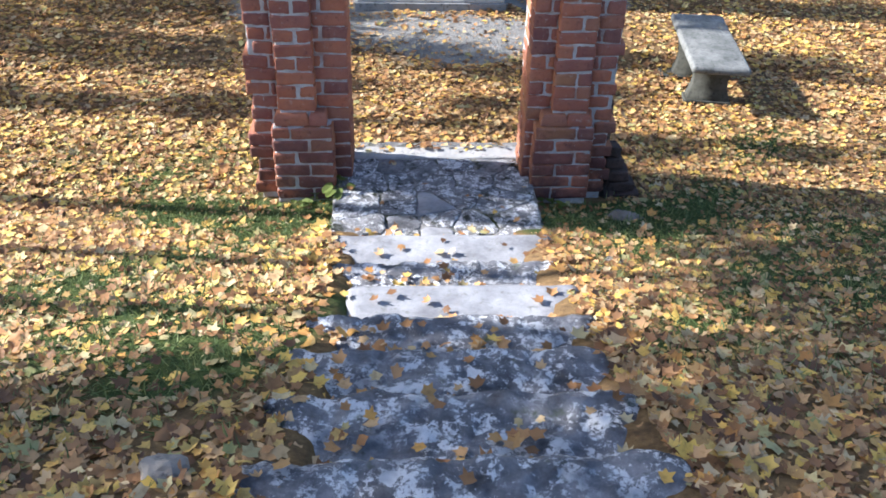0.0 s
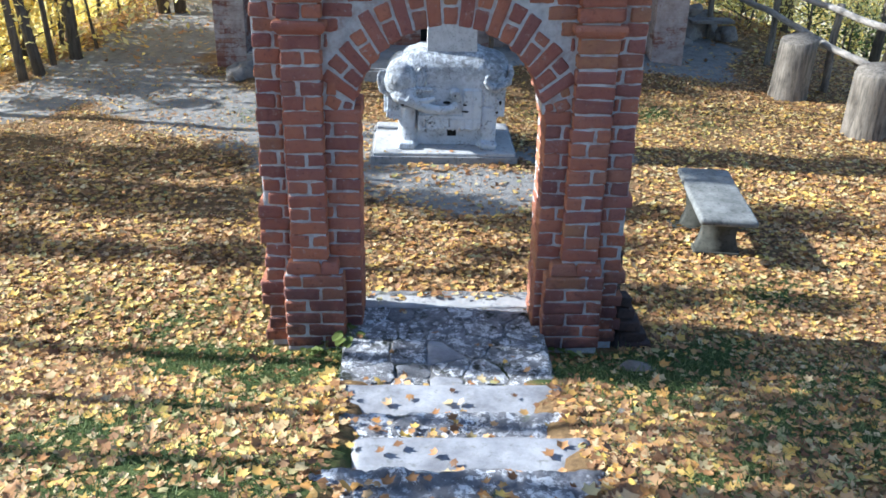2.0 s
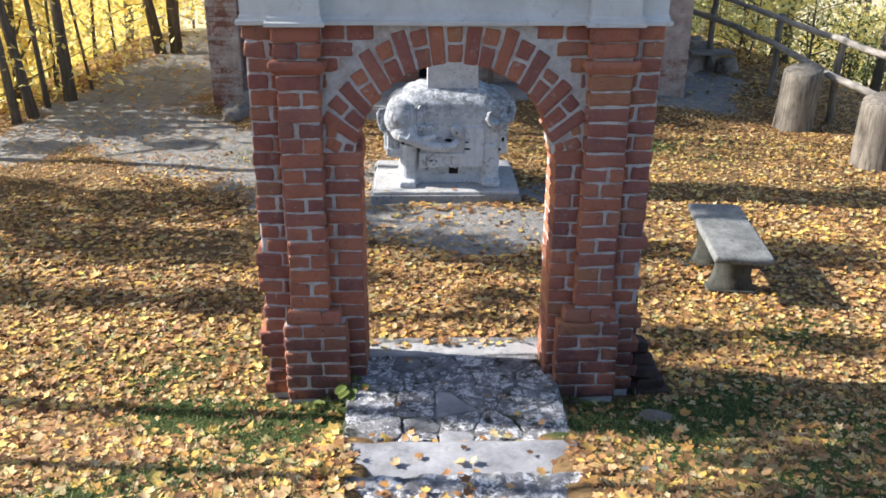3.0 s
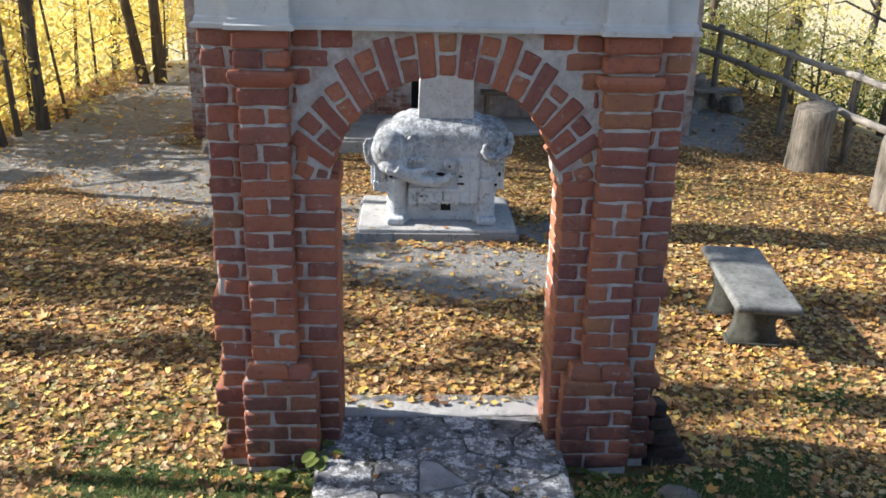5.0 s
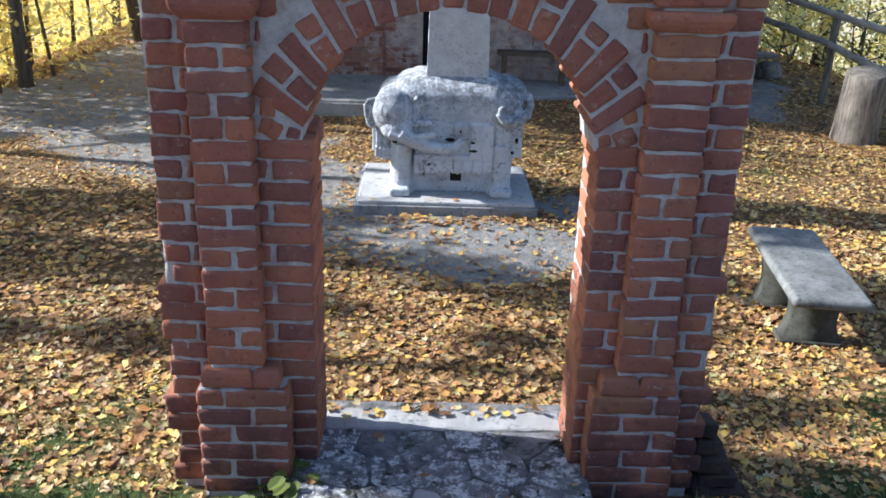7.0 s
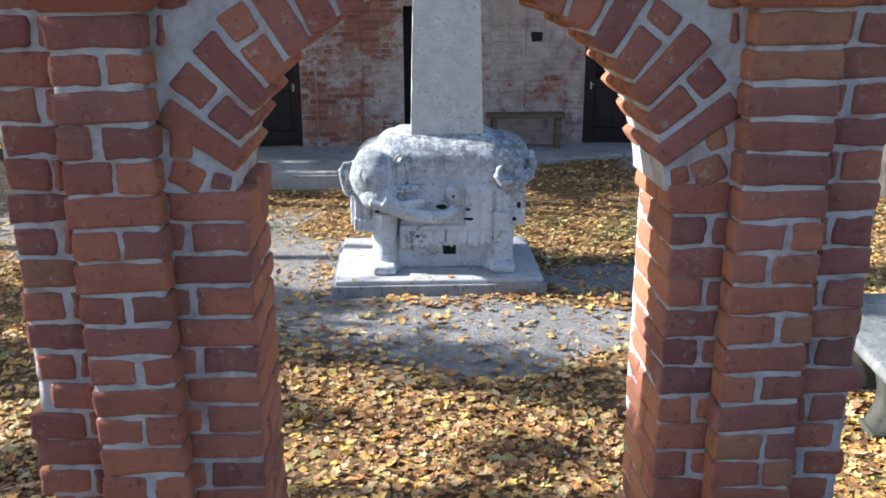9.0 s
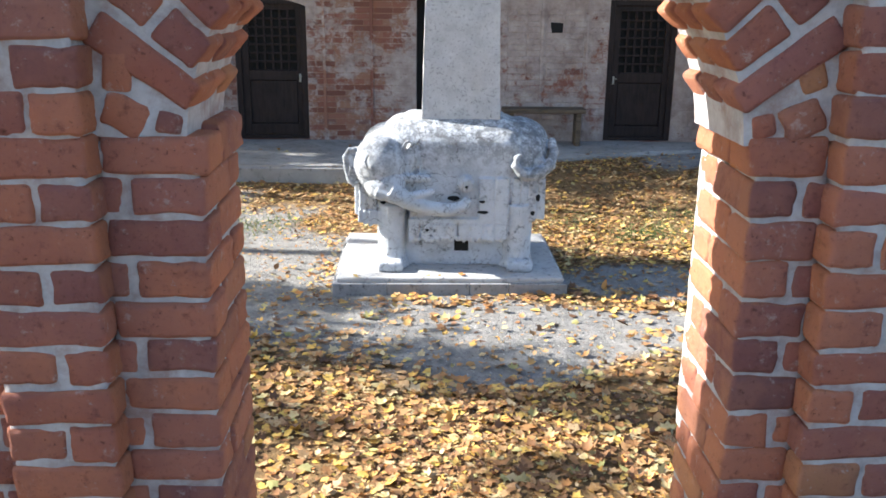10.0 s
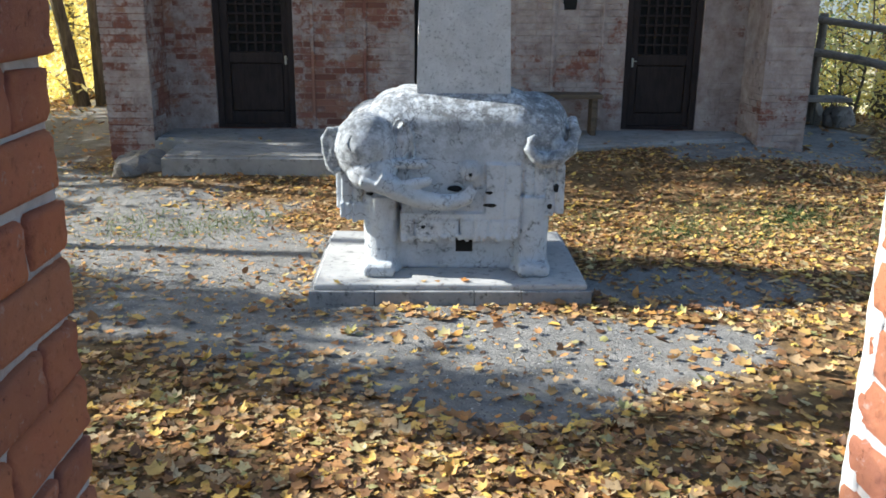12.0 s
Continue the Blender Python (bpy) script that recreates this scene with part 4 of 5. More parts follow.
def make_arch(gate, o):
    arch = new("arch")
    arch.parent = gate
    tagged(arch, "round brick arch with wide pale mortar joints")
    bm = bmesh.new()
    n = 40
    front, back = [], []
    for yy, store in ((6.079, front), (GATE_BACK - 0.01, back)):
        for i in range(n + 1):
            a = math.radians(4) + i * (math.pi - math.radians(8)) / n
            r = ARCH_R + 0.012
            xi, zi = r * math.cos(a), ARCH_Z + r * math.sin(a)
            t = min(0.815 / max(abs(math.cos(a)), 1e-6), (CORNICE_Z - ARCH_Z) / max(math.sin(a), 1e-6))
            xo, zo = t * math.cos(a), ARCH_Z + t * math.sin(a)
            store.append((bm.verts.new((xi - o[0], yy - o[1], zi - o[2])), bm.verts.new((xo - o[0], yy - o[1], zo - o[2]))))
    for i in range(n):
        bm.faces.new((front[i][0], front[i + 1][0], front[i + 1][1], front[i][1]))
        bm.faces.new((back[i][1], back[i + 1][1], back[i + 1][0], back[i][0]))
        bm.faces.new((back[i][0], back[i + 1][0], front[i + 1][0], front[i][0]))
    bmesh.ops.recalc_face_normals(bm, faces=bm.faces)
    part("mortar", bm, M_MORTAR, arch, "thick pale lime mortar")
    count = 19
    lo, hi = math.radians(9), math.pi - math.radians(9)
    for i in range(count):
        a0, a1 = lo + i * (hi - lo) / count, lo + (i + 1) * (hi - lo) / count
        if i % 2 == 0:
            cuts = [(ARCH_R, ARCH_R + RING + rnd.uniform(-0.03, 0.02))]
        else:
            c = ARCH_R + rnd.uniform(0.11, 0.14)
            cuts = [(ARCH_R + rnd.uniform(-0.004, 0.006), c), (c + 0.016, ARCH_R + RING - rnd.uniform(0.0, 0.05))]
        for r0, r1 in cuts:
            wedge(arch, o, a0, a1, r0, r1, 6.07, 6.195)
        wedge(arch, o, a0, a1, ARCH_R + 0.002, ARCH_R + RING, 6.207, 6.325)
        wedge(arch, o, a0, a1, ARCH_R + rnd.uniform(-0.004, 0.004), ARCH_R + RING, 6.337, GATE_BACK)
    # chips that fill the corners over the imposts
    for s in (-1, 1):
        for cx, cz, w, h in ((0.648, 1.815, 0.06, 0.045), (0.737, 1.832, 0.095, 0.075), (0.75, 1.93, 0.07, 0.085)):
            cx += rnd.uniform(-0.008, 0.008)
            chip = brick(arch, o, s * cx - w / 2, s * cx + w / 2, 6.072, 6.17, cz - h / 2 - 0.007, cz + h / 2 + 0.007, name="brick_chip")
            chip.rotation_euler.y = s * -rnd.uniform(0.1, 0.5)
    # spandrel courses
    for k in range(10, 19):
        z0, z1 = Z0 + k * COURSE, Z0 + (k + 1) * COURSE
        zm = max(z0 - ARCH_Z, 0)
        rr = ARCH_R + RING + 0.015
        xin = math.sqrt(max(rr * rr - zm * zm, 0)) + 0.01
        if xin > 0.76:
            continue
        for s in (-1, 1):
            a, b = xin, 0.785
            if b - a > 0.3:
                c = a + 0.16
                runs = [(a, c), (c + 0.012, b)]
            else:
                runs = [(a, b)]
            for u, v in runs:
                x0, x1 = (u, v) if s > 0 else (-v, -u)
                brick(arch, o, x0, x1, 6.07, 6.19, z0, z1)


def make_entablature(gate, o):
    """Rendered band over the arch, broken forward over the pilasters."""
    plan = [(-1.235, 6.46), (-1.235, 6.06), (-1.062, 6.06), (-1.062, 5.985), (-0.782, 5.985), (-0.782, 6.06), (0.782, 6.06), (0.782, 5.985), (1.062, 5.985), (1.062, 6.06), (1.235, 6.06), (1.235, 6.46)]
    nrm = [(-1, 1), (-1, -1), (-1, -1), (-1, -1), (1, -1), (1, -1), (-1, -1), (-1, -1), (1, -1), (1, -1), (1, -1), (1, 1)]
    prof = [(0.0, 0.0), (0.03, 0.0), (0.034, 0.022), (0.016, 0.03), (0.014, 0.05), (0.006, 0.06), (0.004, 0.21), (0.02, 0.222), (0.022, 0.25),
            (0.006, 0.262), (0.006, 0.42), (0.05, 0.45), (0.1, 0.5), (0.11, 0.55), (0.0, 0.6)]
    bm = bmesh.new()
    rings = []
    for d, h in prof:
        rings.append([bm.verts.new((x + d * nx - o[0], y + d * ny - o[1], CORNICE_Z + h - o[2])) for (x, y), (nx, ny) in zip(plan, nrm)])
    for a, b in zip(rings, rings[1:]):
        for j in range(len(plan)):
            k = (j + 1) % len(plan)
            bm.faces.new((a[j], a[k], b[k], b[j]))
    bm.faces.new(rings[-1])
    bm.faces.new(rings[0][::-1])
    bmesh.ops.recalc_face_normals(bm, faces=bm.faces)
    part("entablature", bm, M_COAT, gate, "smooth grey-white rendered entablature")


def make_gate():
    o = (0.0, 6.25, 0.0)
    gate = thing("brick_gate", o, "weathered red brick arched gateway with pilasters and grey rendered top", "gate")
    make_pier(gate, o, -1)
    make_pier(gate, o, 1)
    # Pale strip painted in for the sun's glare on the right jamb's rear edge
    glare_strip = uneven_block(0.64, 0.675, 6.415, 6.458, 0.9, ARCH_Z + 0.06, o)
    for v in glare_strip.verts:
        v.co.y += 0.03 * noise.noise(Vector((3.0, 1.0, v.co.z * 9))) * (v.co.y + o[1] < 6.4)
    part("jamb_glare", glare_strip, M_COAT, gate, "pale strip added for the sun's glare on the rear edge", True)
    make_arch(gate, o)
    make_entablature(gate, o)


make_gate()


# ---- elephant monument ----
def make_plinth():
    slab = thing("monument_plinth", (0.105, 10.68, 0.0), "low grey stone slab plinth under the elephant monument", "plinth")
    cuts = [-0.84, -0.45, 0.14, 0.42, 0.84]
    for y0, y1 in ((-0.62, -0.02), (-0.016, 0.62)):
        for a, b in zip(cuts, cuts[1:]):
            part("plinth_block", box(a + 0.0015, b - 0.0015, y0, y1, -0.02, 0.088 + rnd.uniform(-0.002, 0.002), 0.006, 2), M_PLINTHLOW, slab)
    top = box(-0.815, 0.815, -0.595, 0.6, 0.08, 0.125, 0.016, 3)
    bmesh.ops.subdivide_edges(top, edges=[e for e in top.edges if e.calc_length() > 0.5], cuts=14)
    roughen(top, 0.006, 7)
    part("top_slab", top, M_PLINTH, slab, "worn upper slab with a rounded rim")


def make_elephant():
    bm = bmesh.new()
    ox, oy = 0.105, 10.68

    def at(x, y, z):
        return (x - ox, y - oy, z - 0.12)

    def blk(x0, x1, y0, y1, z0, z1, bev=0.03):
        a, b = at(x0, y0, z0), at(x1, y1, z1)
        add_box(bm, a[0], b[0], a[1], b[1], a[2], b[2], bev, 9 if bev > 0.1 else 3)

    def tube(points, radii, sides=14):
        add_tube(bm, [at(*p) for p in points], radii, sides)

    # trunk of the body with a rounded back
    blk(-0.56, 0.82, 10.335, 11.06, 0.55, 1.12, 0.2)
    blk(-0.42, 0.7, 10.318, 11.06, 0.5, 1.19, 0.2)
    blk(-0.28, 0.58, 10.4, 11.02, 0.8, 1.21, 0.12)
    add_ball(bm, at(0.62, 10.68, 1.0), (0.23, 0.3, 0.19), 3)
    # hanging cloth: side panels and the long middle panel, slit into strips
    blk(-0.19, 0.53, 10.322, 10.5, 0.36, 0.66, 0.008)
    blk(0.53, 0.8, 10.34, 11.0, 0.5, 0.95, 0.05)
    blk(-0.55, -0.2, 10.345, 10.98, 0.52, 0.9, 0.05)
    blk(-0.5, 0.72, 10.95, 11.1, 0.4, 0.95, 0.04)
    for i in range(8):
        x = -0.195 + 0.091 * i
        blk(x, x + 0.077, 10.294, 10.34, 0.335 + 0.014 * (i % 2), 0.455, 0.006)
        blk(x + 0.028, x + 0.05, 10.3, 10.33, 0.318, 0.35, 0.006)
    blk(-0.2, 0.53, 10.302, 10.34, 0.462, 0.5, 0.006)
    for x0, x1 in ((0.315, 0.42), (0.434, 0.528)):
        blk(x0, x1, 10.296, 10.34, 0.47, 0.8, 0.006)
    for i in range(4):
        x = 0.55 + 0.064 * i
        blk(x, x + 0.052, 10.314, 10.38, 0.478 + 0.012 * (i % 2), 0.8, 0.008)
    for i in range(5):
        x = -0.55 + 0.068 * i
        blk(x, x + 0.055, 10.312, 10.4, 0.5 - 0.012 * i, 0.8, 0.008)
    for i in range(7):
        y = 10.4 + 0.085 * i
        blk(-0.59, -0.5, y, y + 0.07, 0.5 + 0.01 * (i % 2), 0.85, 0.012)
    for i in range(15):
        x = -0.19 + 0.0485 * i
        blk(x, x + 0.03, 10.286, 10.32, 0.322 + 0.01 * (i % 3), 0.365, 0.005)
    for i in range(9):
        x = -0.56 + 0.037 * i
        blk(x, x + 0.026, 10.3, 10.36, 0.47 - 0.01 * (i % 3) - 0.006 * i, 0.56, 0.005)
    # block under the belly, legs and feet
    blk(-0.24, 0.54, 10.4, 10.96, 0.118, 0.5, 0.012)
    for x, y in ((-0.32, 10.39), (0.61, 10.4), (-0.32, 10.92), (0.61, 10.92)):
        tube([(x, y, 0.6), (x, y, 0.3), (x, y, 0.2), (x, y - 0.01, 0.118)], [0.115, 0.1, 0.102, 0.13], 18)
        for t in (-0.06, 0.0, 0.06):
            add_ball(bm, at(x + t, y - 0.1 if y < 10.6 else y + 0.1, 0.15), (0.036, 0.04, 0.034), 2)
    for x in (-0.32, 0.62):
        blk(x - 0.105, x + 0.09, 10.2, 10.42, 0.118, 0.2, 0.03)
    # smooth domed head turned outwards
    blk(-0.57, -0.225, 10.2, 10.5, 0.7, 1.085, 0.14)
    add_ball(bm, at(-0.4, 10.33, 0.9), (0.185, 0.155, 0.2), 4)
    add_ball(bm, at(-0.36, 10.28, 0.76), (0.15, 0.11, 0.12), 4)
    # ears: an outstanding flap with a rim and a flat one against the neck
    add_ball(bm, at(-0.59, 10.34, 0.88), (0.055, 0.05, 0.14), 4, Matrix.Rotation(radians(10), 3, "Y"))
    tube([(-0.57, 10.31, 1.0), (-0.615, 10.31, 1.0), (-0.645, 10.315, 0.95), (-0.64, 10.32, 0.87), (-0.615, 10.32, 0.79), (-0.585, 10.32, 0.745), (-0.555, 10.315, 0.77)],
         [0.016, 0.02, 0.022, 0.022, 0.022, 0.02, 0.014], 10)
    add_ball(bm, at(-0.175, 10.312, 0.93), (0.056, 0.03, 0.125), 4, Matrix.Rotation(radians(8), 3, "Y"))
    tube([(-0.175 + 0.06 * math.sin(q) - 0.02 * math.cos(q), 10.296, 0.93 + 0.135 * math.cos(q)) for q in [math.tau * i / 22 for i in range(23)]], [0.01] * 23, 8)
    # tusks and the trunk that curls up at its end
    tube([(-0.26, 10.27, 0.805), (-0.15, 10.265, 0.805), (-0.05, 10.27, 0.808), (-0.03, 10.275, 0.808)], [0.032, 0.03, 0.027, 0.014], 12)
    tube([(-0.42, 10.2, 0.72), (-0.3, 10.185, 0.685), (-0.17, 10.195, 0.69), (-0.05, 10.225, 0.71), (-0.01, 10.24, 0.718)], [0.04, 0.036, 0.034, 0.03, 0.016], 14)
    tube([(-0.32, 10.22, 0.72), (-0.2, 10.21, 0.655), (-0.08, 10.225, 0.605), (0.04, 10.24, 0.583), (0.14, 10.25, 0.585), (0.205, 10.26, 0.61), (0.23, 10.265, 0.65), (0.22, 10.27, 0.675)],
         [0.075, 0.062, 0.055, 0.05, 0.047, 0.043, 0.036, 0.024], 16)
    for x, z in ((-0.14, 0.63), (-0.08, 0.605), (-0.02, 0.593), (0.04, 0.583), (0.1, 0.582)):
        add_ball(bm, at(x, 10.235, z), (0.009, 0.047, 0.05), 3, Matrix.Rotation(radians(15), 3, "Y"))
    # brow ridge, rump, tail curl, boss
    tube([(-0.47, 10.17, 0.99), (-0.495, 10.155, 0.945), (-0.475, 10.15, 0.9)], [0.01, 0.015, 0.009], 8)
    add_ball(bm, at(0.64, 10.62, 0.93), (0.215, 0.3, 0.25), 4)
    tube([(0.845, 10.5, 1.05), (0.862, 10.43, 0.97), (0.825, 10.355, 0.885), (0.75, 10.315, 0.84), (0.67, 10.3, 0.825), (0.605, 10.292, 0.845), (0.565, 10.288, 0.9), (0.575, 10.286, 0.95), (0.605, 10.29, 0.975)],
         [0.03, 0.036, 0.042, 0.044, 0.043, 0.04, 0.034, 0.026, 0.012], 14)
    tube([(0.22, 10.31, 0.76), (0.22, 10.265, 0.757), (0.22, 10.25, 0.755)], [0.058, 0.056, 0.042], 14)
    tube([(0.2, 10.285, 0.81), (0.24, 10.285, 0.8)], [0.016, 0.012], 8)
    statue = new("elephant_statue", mesh_of("elephant_statue", bm, M_STATUE))
    statue.location = (ox, oy, 0.125)
    rm = statue.modifiers.new("fuse", "REMESH")
    rm.mode, rm.voxel_size, rm.use_smooth_shade = "VOXEL", 0.0072, True
    sm = statue.modifiers.new("soften", "SMOOTH")
    sm.factor, sm.iterations = 0.3, 1
    tagged(statue, "weathered white stone elephant statue with fringed cloth and curled trunk", "statue")
    # Black lenses on the surface paint the shade of worn hollows
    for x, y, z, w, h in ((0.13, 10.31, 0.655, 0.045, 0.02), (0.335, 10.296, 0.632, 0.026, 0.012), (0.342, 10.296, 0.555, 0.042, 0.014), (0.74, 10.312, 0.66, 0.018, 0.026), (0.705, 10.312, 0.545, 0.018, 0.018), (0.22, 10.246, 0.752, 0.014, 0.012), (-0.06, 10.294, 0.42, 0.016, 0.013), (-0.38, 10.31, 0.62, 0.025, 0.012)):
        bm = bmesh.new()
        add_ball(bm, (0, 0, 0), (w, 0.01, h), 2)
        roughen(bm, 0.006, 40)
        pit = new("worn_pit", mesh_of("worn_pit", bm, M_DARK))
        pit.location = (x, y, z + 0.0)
        tagged(pit, "black lens for the shade in a worn hollow of the elephant statue", "hollow", "worn hollows of the statue")
    # square drain hole between the legs: a black block for its inner shade
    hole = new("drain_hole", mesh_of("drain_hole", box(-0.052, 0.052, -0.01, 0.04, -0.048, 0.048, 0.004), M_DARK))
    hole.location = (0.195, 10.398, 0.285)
    tagged(hole, "black block for the shade in the base's square drain hole", "hole")


def make_obelisk():
    bm = bmesh.new()
    rings = []
    for z, w in ((0.0, 0.283), (0.6, 0.268), (1.2, 0.25), (1.9, 0.23), (2.1, 0.02)):
        rings.append([bm.verts.new((sx * w, sy * w, z)) for sx, sy in ((-1, -1), (1, -1), (1, 1), (-1, 1))])
    for a, b in zip(rings, rings[1:]):
        for j in range(4):
            bm.faces.new((a[j], a[(j + 1) % 4], b[(j + 1) % 4], b[j]))
    bm.faces.new(rings[0][::-1])
    bm.faces.new(rings[-1])
    bmesh.ops.subdivide_edges(bm, edges=list(bm.edges), cuts=5, use_grid_fill=True)
    roughen(bm, 0.005, 9)
    ob = new("obelisk", mesh_of("obelisk", bm, M_OBELISK))
    ob.location = (0.183, 10.75, 1.165)
    tagged(ob, "pitted pale grey stone obelisk on the elephant's back", "obelisk")


make_plinth()
make_elephant()
make_obelisk()


# ---- stone bench ----
def make_bench():
    bench = thing("stone_bench", (2.58, 8.12, 0.0), "weathered mossy grey stone bench with shaped legs", "bench")
    bench.rotation_euler = (0, 0, radians(-6.5))
    bm = box(-0.25, 0.25, -0.665, 0.665, 0.38, 0.452, 0.03, 4)
    bmesh.ops.subdivide_edges(bm, edges=[e for e in bm.edges if e.calc_length() > 0.3], cuts=8)
    roughen(bm, 0.006, 9)
    part("seat", bm, M_BENCH, bench, "rounded stone seat slab", True)
    for y in (-0.32, 0.22):
        # a plate whose side edges curve in at the waist and out to a scrolled foot
        prof = [(0.0, 0.262), (0.05, 0.268), (0.085, 0.258), (0.12, 0.236), (0.17, 0.216), (0.22, 0.21), (0.27, 0.217), (0.31, 0.228), (0.345, 0.238), (0.392, 0.242)]
        bm = bmesh.new()
        rings = [[bm.verts.new((sx * w * 0.7 - (0.05 if y > 0 else 0.0), y + sy * 0.08, z - 0.015)) for sx, sy in ((-1, -1), (1, -1), (1, 1), (-1, 1))] for z, w in prof]
        for p, q in zip(rings, rings[1:]):
            for j in range(4):
                bm.faces.new((p[j], p[(j + 1) % 4], q[(j + 1) % 4], q[j]))
        bm.faces.new(rings[0][::-1])
        bm.faces.new(rings[-1])
        bmesh.ops.bevel(bm, geom=[e for e in bm.edges if abs(e.verts[0].co.y - e.verts[1].co.y) < 0.01 and abs(e.verts[0].co.z - e.verts[1].co.z) > 0.01], offset=0.014, segments=2, affect="EDGES")
        roughen(bm, 0.004, 20)
        leg = part("leg", bm, M_BENCHLEG, bench, "mossy stone leg with curved sides, shade painted into its dark colour", True)
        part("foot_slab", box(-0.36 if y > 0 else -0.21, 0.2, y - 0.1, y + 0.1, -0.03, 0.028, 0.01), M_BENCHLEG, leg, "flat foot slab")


make_bench()


# ---- brick building ----
WALL_Y, WALL_H = 15.12, 3.4


def make_building():
    house = thing("brick_chapel_wall", (0.0, WALL_Y, 0.0), "old brick building front with worn limewash and two dark doors", "building", kind="structure")
    oy = WALL_Y
    left, right, mid = (-2.39, -1.51, 0.28, 1.98), (2.19, 3.04, 0.28, 2.0), (-0.17, 0.62, 0.28, 2.05)
    xs = [-3.0, left[0], left[1], mid[0], mid[1], right[0], right[1], 3.55]
    bm = bmesh.new()
    for a, b in ((0, 1), (2, 3), (4, 5), (6, 7)):
        add_box(bm, xs[a], xs[b], 0.003, 0.45, 0.0, WALL_H)
    for d in (left, mid, right):
        add_box(bm, d[0], d[1], 0.003, 0.45, d[3], WALL_H)
        add_box(bm, d[0], d[1], 0.003, 0.45, 0.0, d[2] - 0.005)
    add_box(bm, -3.38, -2.92, -0.66, 0.45, -0.1, WALL_H)
    add_box(bm, 3.53, 4.02, -0.66, 0.45, -0.1, WALL_H)
    add_box(bm, -3.38, 4.02, 0.45, 6.0, -0.3, WALL_H)
    part("wall_core", bm, M_OLDBRICK, house, "limewashed brick masonry")
    rr = random.Random(3)
    c = 0.071

    def unit():
        b = bmesh.new()
        add_box(b, -0.5, 0.5, -0.5, 0.5, -0.5, 0.5, 0.07, 1, wob=0.03)
        return mesh_of("wall_brick", b, M_OLDBRICK)

    units = [unit() for _ in range(5)]
    spare = bmesh.new()
    made = 0
    opens = (left, mid, right)
    for row in range(int((2.25 - 0.2) / c)):
        z = 0.25 + row * c
        x = -2.92 - (0.13 if row % 2 else 0.0)
        while x < 3.53:
            w = 0.235 if (row % 2 or rr.random() < 0.7) else 0.115
            a, b = max(x, -2.92), min(x + w, 3.53)
            for d in opens:
                if z + c > d[2] and z < d[3] and b > d[0] and a < d[1]:
                    if a < d[0]:
                        b = d[0]
                    elif b > d[1]:
                        a = d[1]
                    else:
                        a = b
            x += w
            if b - a < 0.04:
                continue
            depth = rr.uniform(-0.004, 0.003)
            if z > 0.5 and made < 300 and -1.5 < (a + b) / 2 < 2.3:
                ob = new("wall_brick", rr.choice(units))
                ob.parent = house
                ob.location = ((a + b) / 2, 0.03 + depth, z + c / 2)
                ob.scale = (b - a - 0.012, 0.07, c - 0.014)
                made += 1
            else:
                add_box(spare, a + 0.006, b - 0.006, -0.005 + depth, 0.05, z + 0.007, z + c - 0.007)
    # returns and fronts of the two side wings
    for row in range(int(2.3 / c)):
        z = 0.05 + row * c
        for x0, x1, inner in ((-3.38, -2.92, 1), (3.53, 4.02, -1)):
            cut = x0 + (x1 - x0) * (0.33 if row % 2 else 0.62) + rr.uniform(-0.02, 0.02)
            for a, b in ((x0, cut - 0.01), (cut + 0.004, x1)):
                e = rr.uniform(-0.005, 0.005)
                add_box(spare, a - 0.008, b + 0.004, -0.668 + e, -0.55, z + 0.007, z + c - 0.006)
            xf = x1 if inner > 0 else x0
            for y0, y1 in (((-0.66, -0.47), (-0.46, -0.2), (-0.19, 0.0)) if row % 2 else ((-0.66, -0.56), (-0.55, -0.31), (-0.3, -0.06))):
                e = rr.uniform(-0.006, 0.006)
                add_box(spare, xf - 0.05, xf + 0.006 + e, y0, y1, z + 0.007, z + c - 0.006) if inner > 0 else add_box(spare, xf - 0.006 - e, xf + 0.05, y0, y1, z + 0.007, z + c - 0.006)
            xo = x0 if inner > 0 else x1
            add_box(spare, xo - 0.006, xo + 0.006, -0.66, -0.4, z + 0.007, z + c - 0.006)
    ob = part("wall_bricks", spare, M_OLDBRICK, house, "limewashed bricks with worn edges")
    tagged(ob, kind="stuff")
    # shallow upright strips and a black plate painting a square vent's darkness
    for x in (-1.3, -0.72, 1.37, 1.93):
        part("pilaster_strip", box(x - 0.018, x + 0.018, -0.018, 0.02, 0.28, WALL_H, 0.004), M_OLDBRICK, house, "narrow upright joint strip")
    part("vent", box(1.47, 1.62, -0.012, 0.02, 1.6, 1.72, 0.01, wob=0.01), M_DARK, house, "black plate for the shade in a broken square vent hole")
    # pitched top with eaves over the porch: unseen, added to block the sun
    bm = bmesh.new()
    ridge = [bm.verts.new((0.32, y, 5.3)) for y in (-0.95, 6.2)]
    eave = [[bm.verts.new((x, y, WALL_H - 0.02)) for y in (-0.95, 6.2)] for x in (-3.75, 4.4)]
    for e in eave:
        bm.faces.new((e[0], e[1], ridge[1], ridge[0]))
    for j in (0, 1):
        bm.faces.new((eave[0][j], ridge[j], eave[1][j]))
    bm.faces.new((eave[0][0], eave[0][1], eave[1][1], eave[1][0]))
    bmesh.ops.recalc_face_normals(bm, faces=bm.faces)
    part("roof", bm, M_SOOT, house, "unseen dark pitched cover added to block the sun")
    # shallow segmental head of one doorway
    x0, x1, rise = left[0], left[1], 0.09
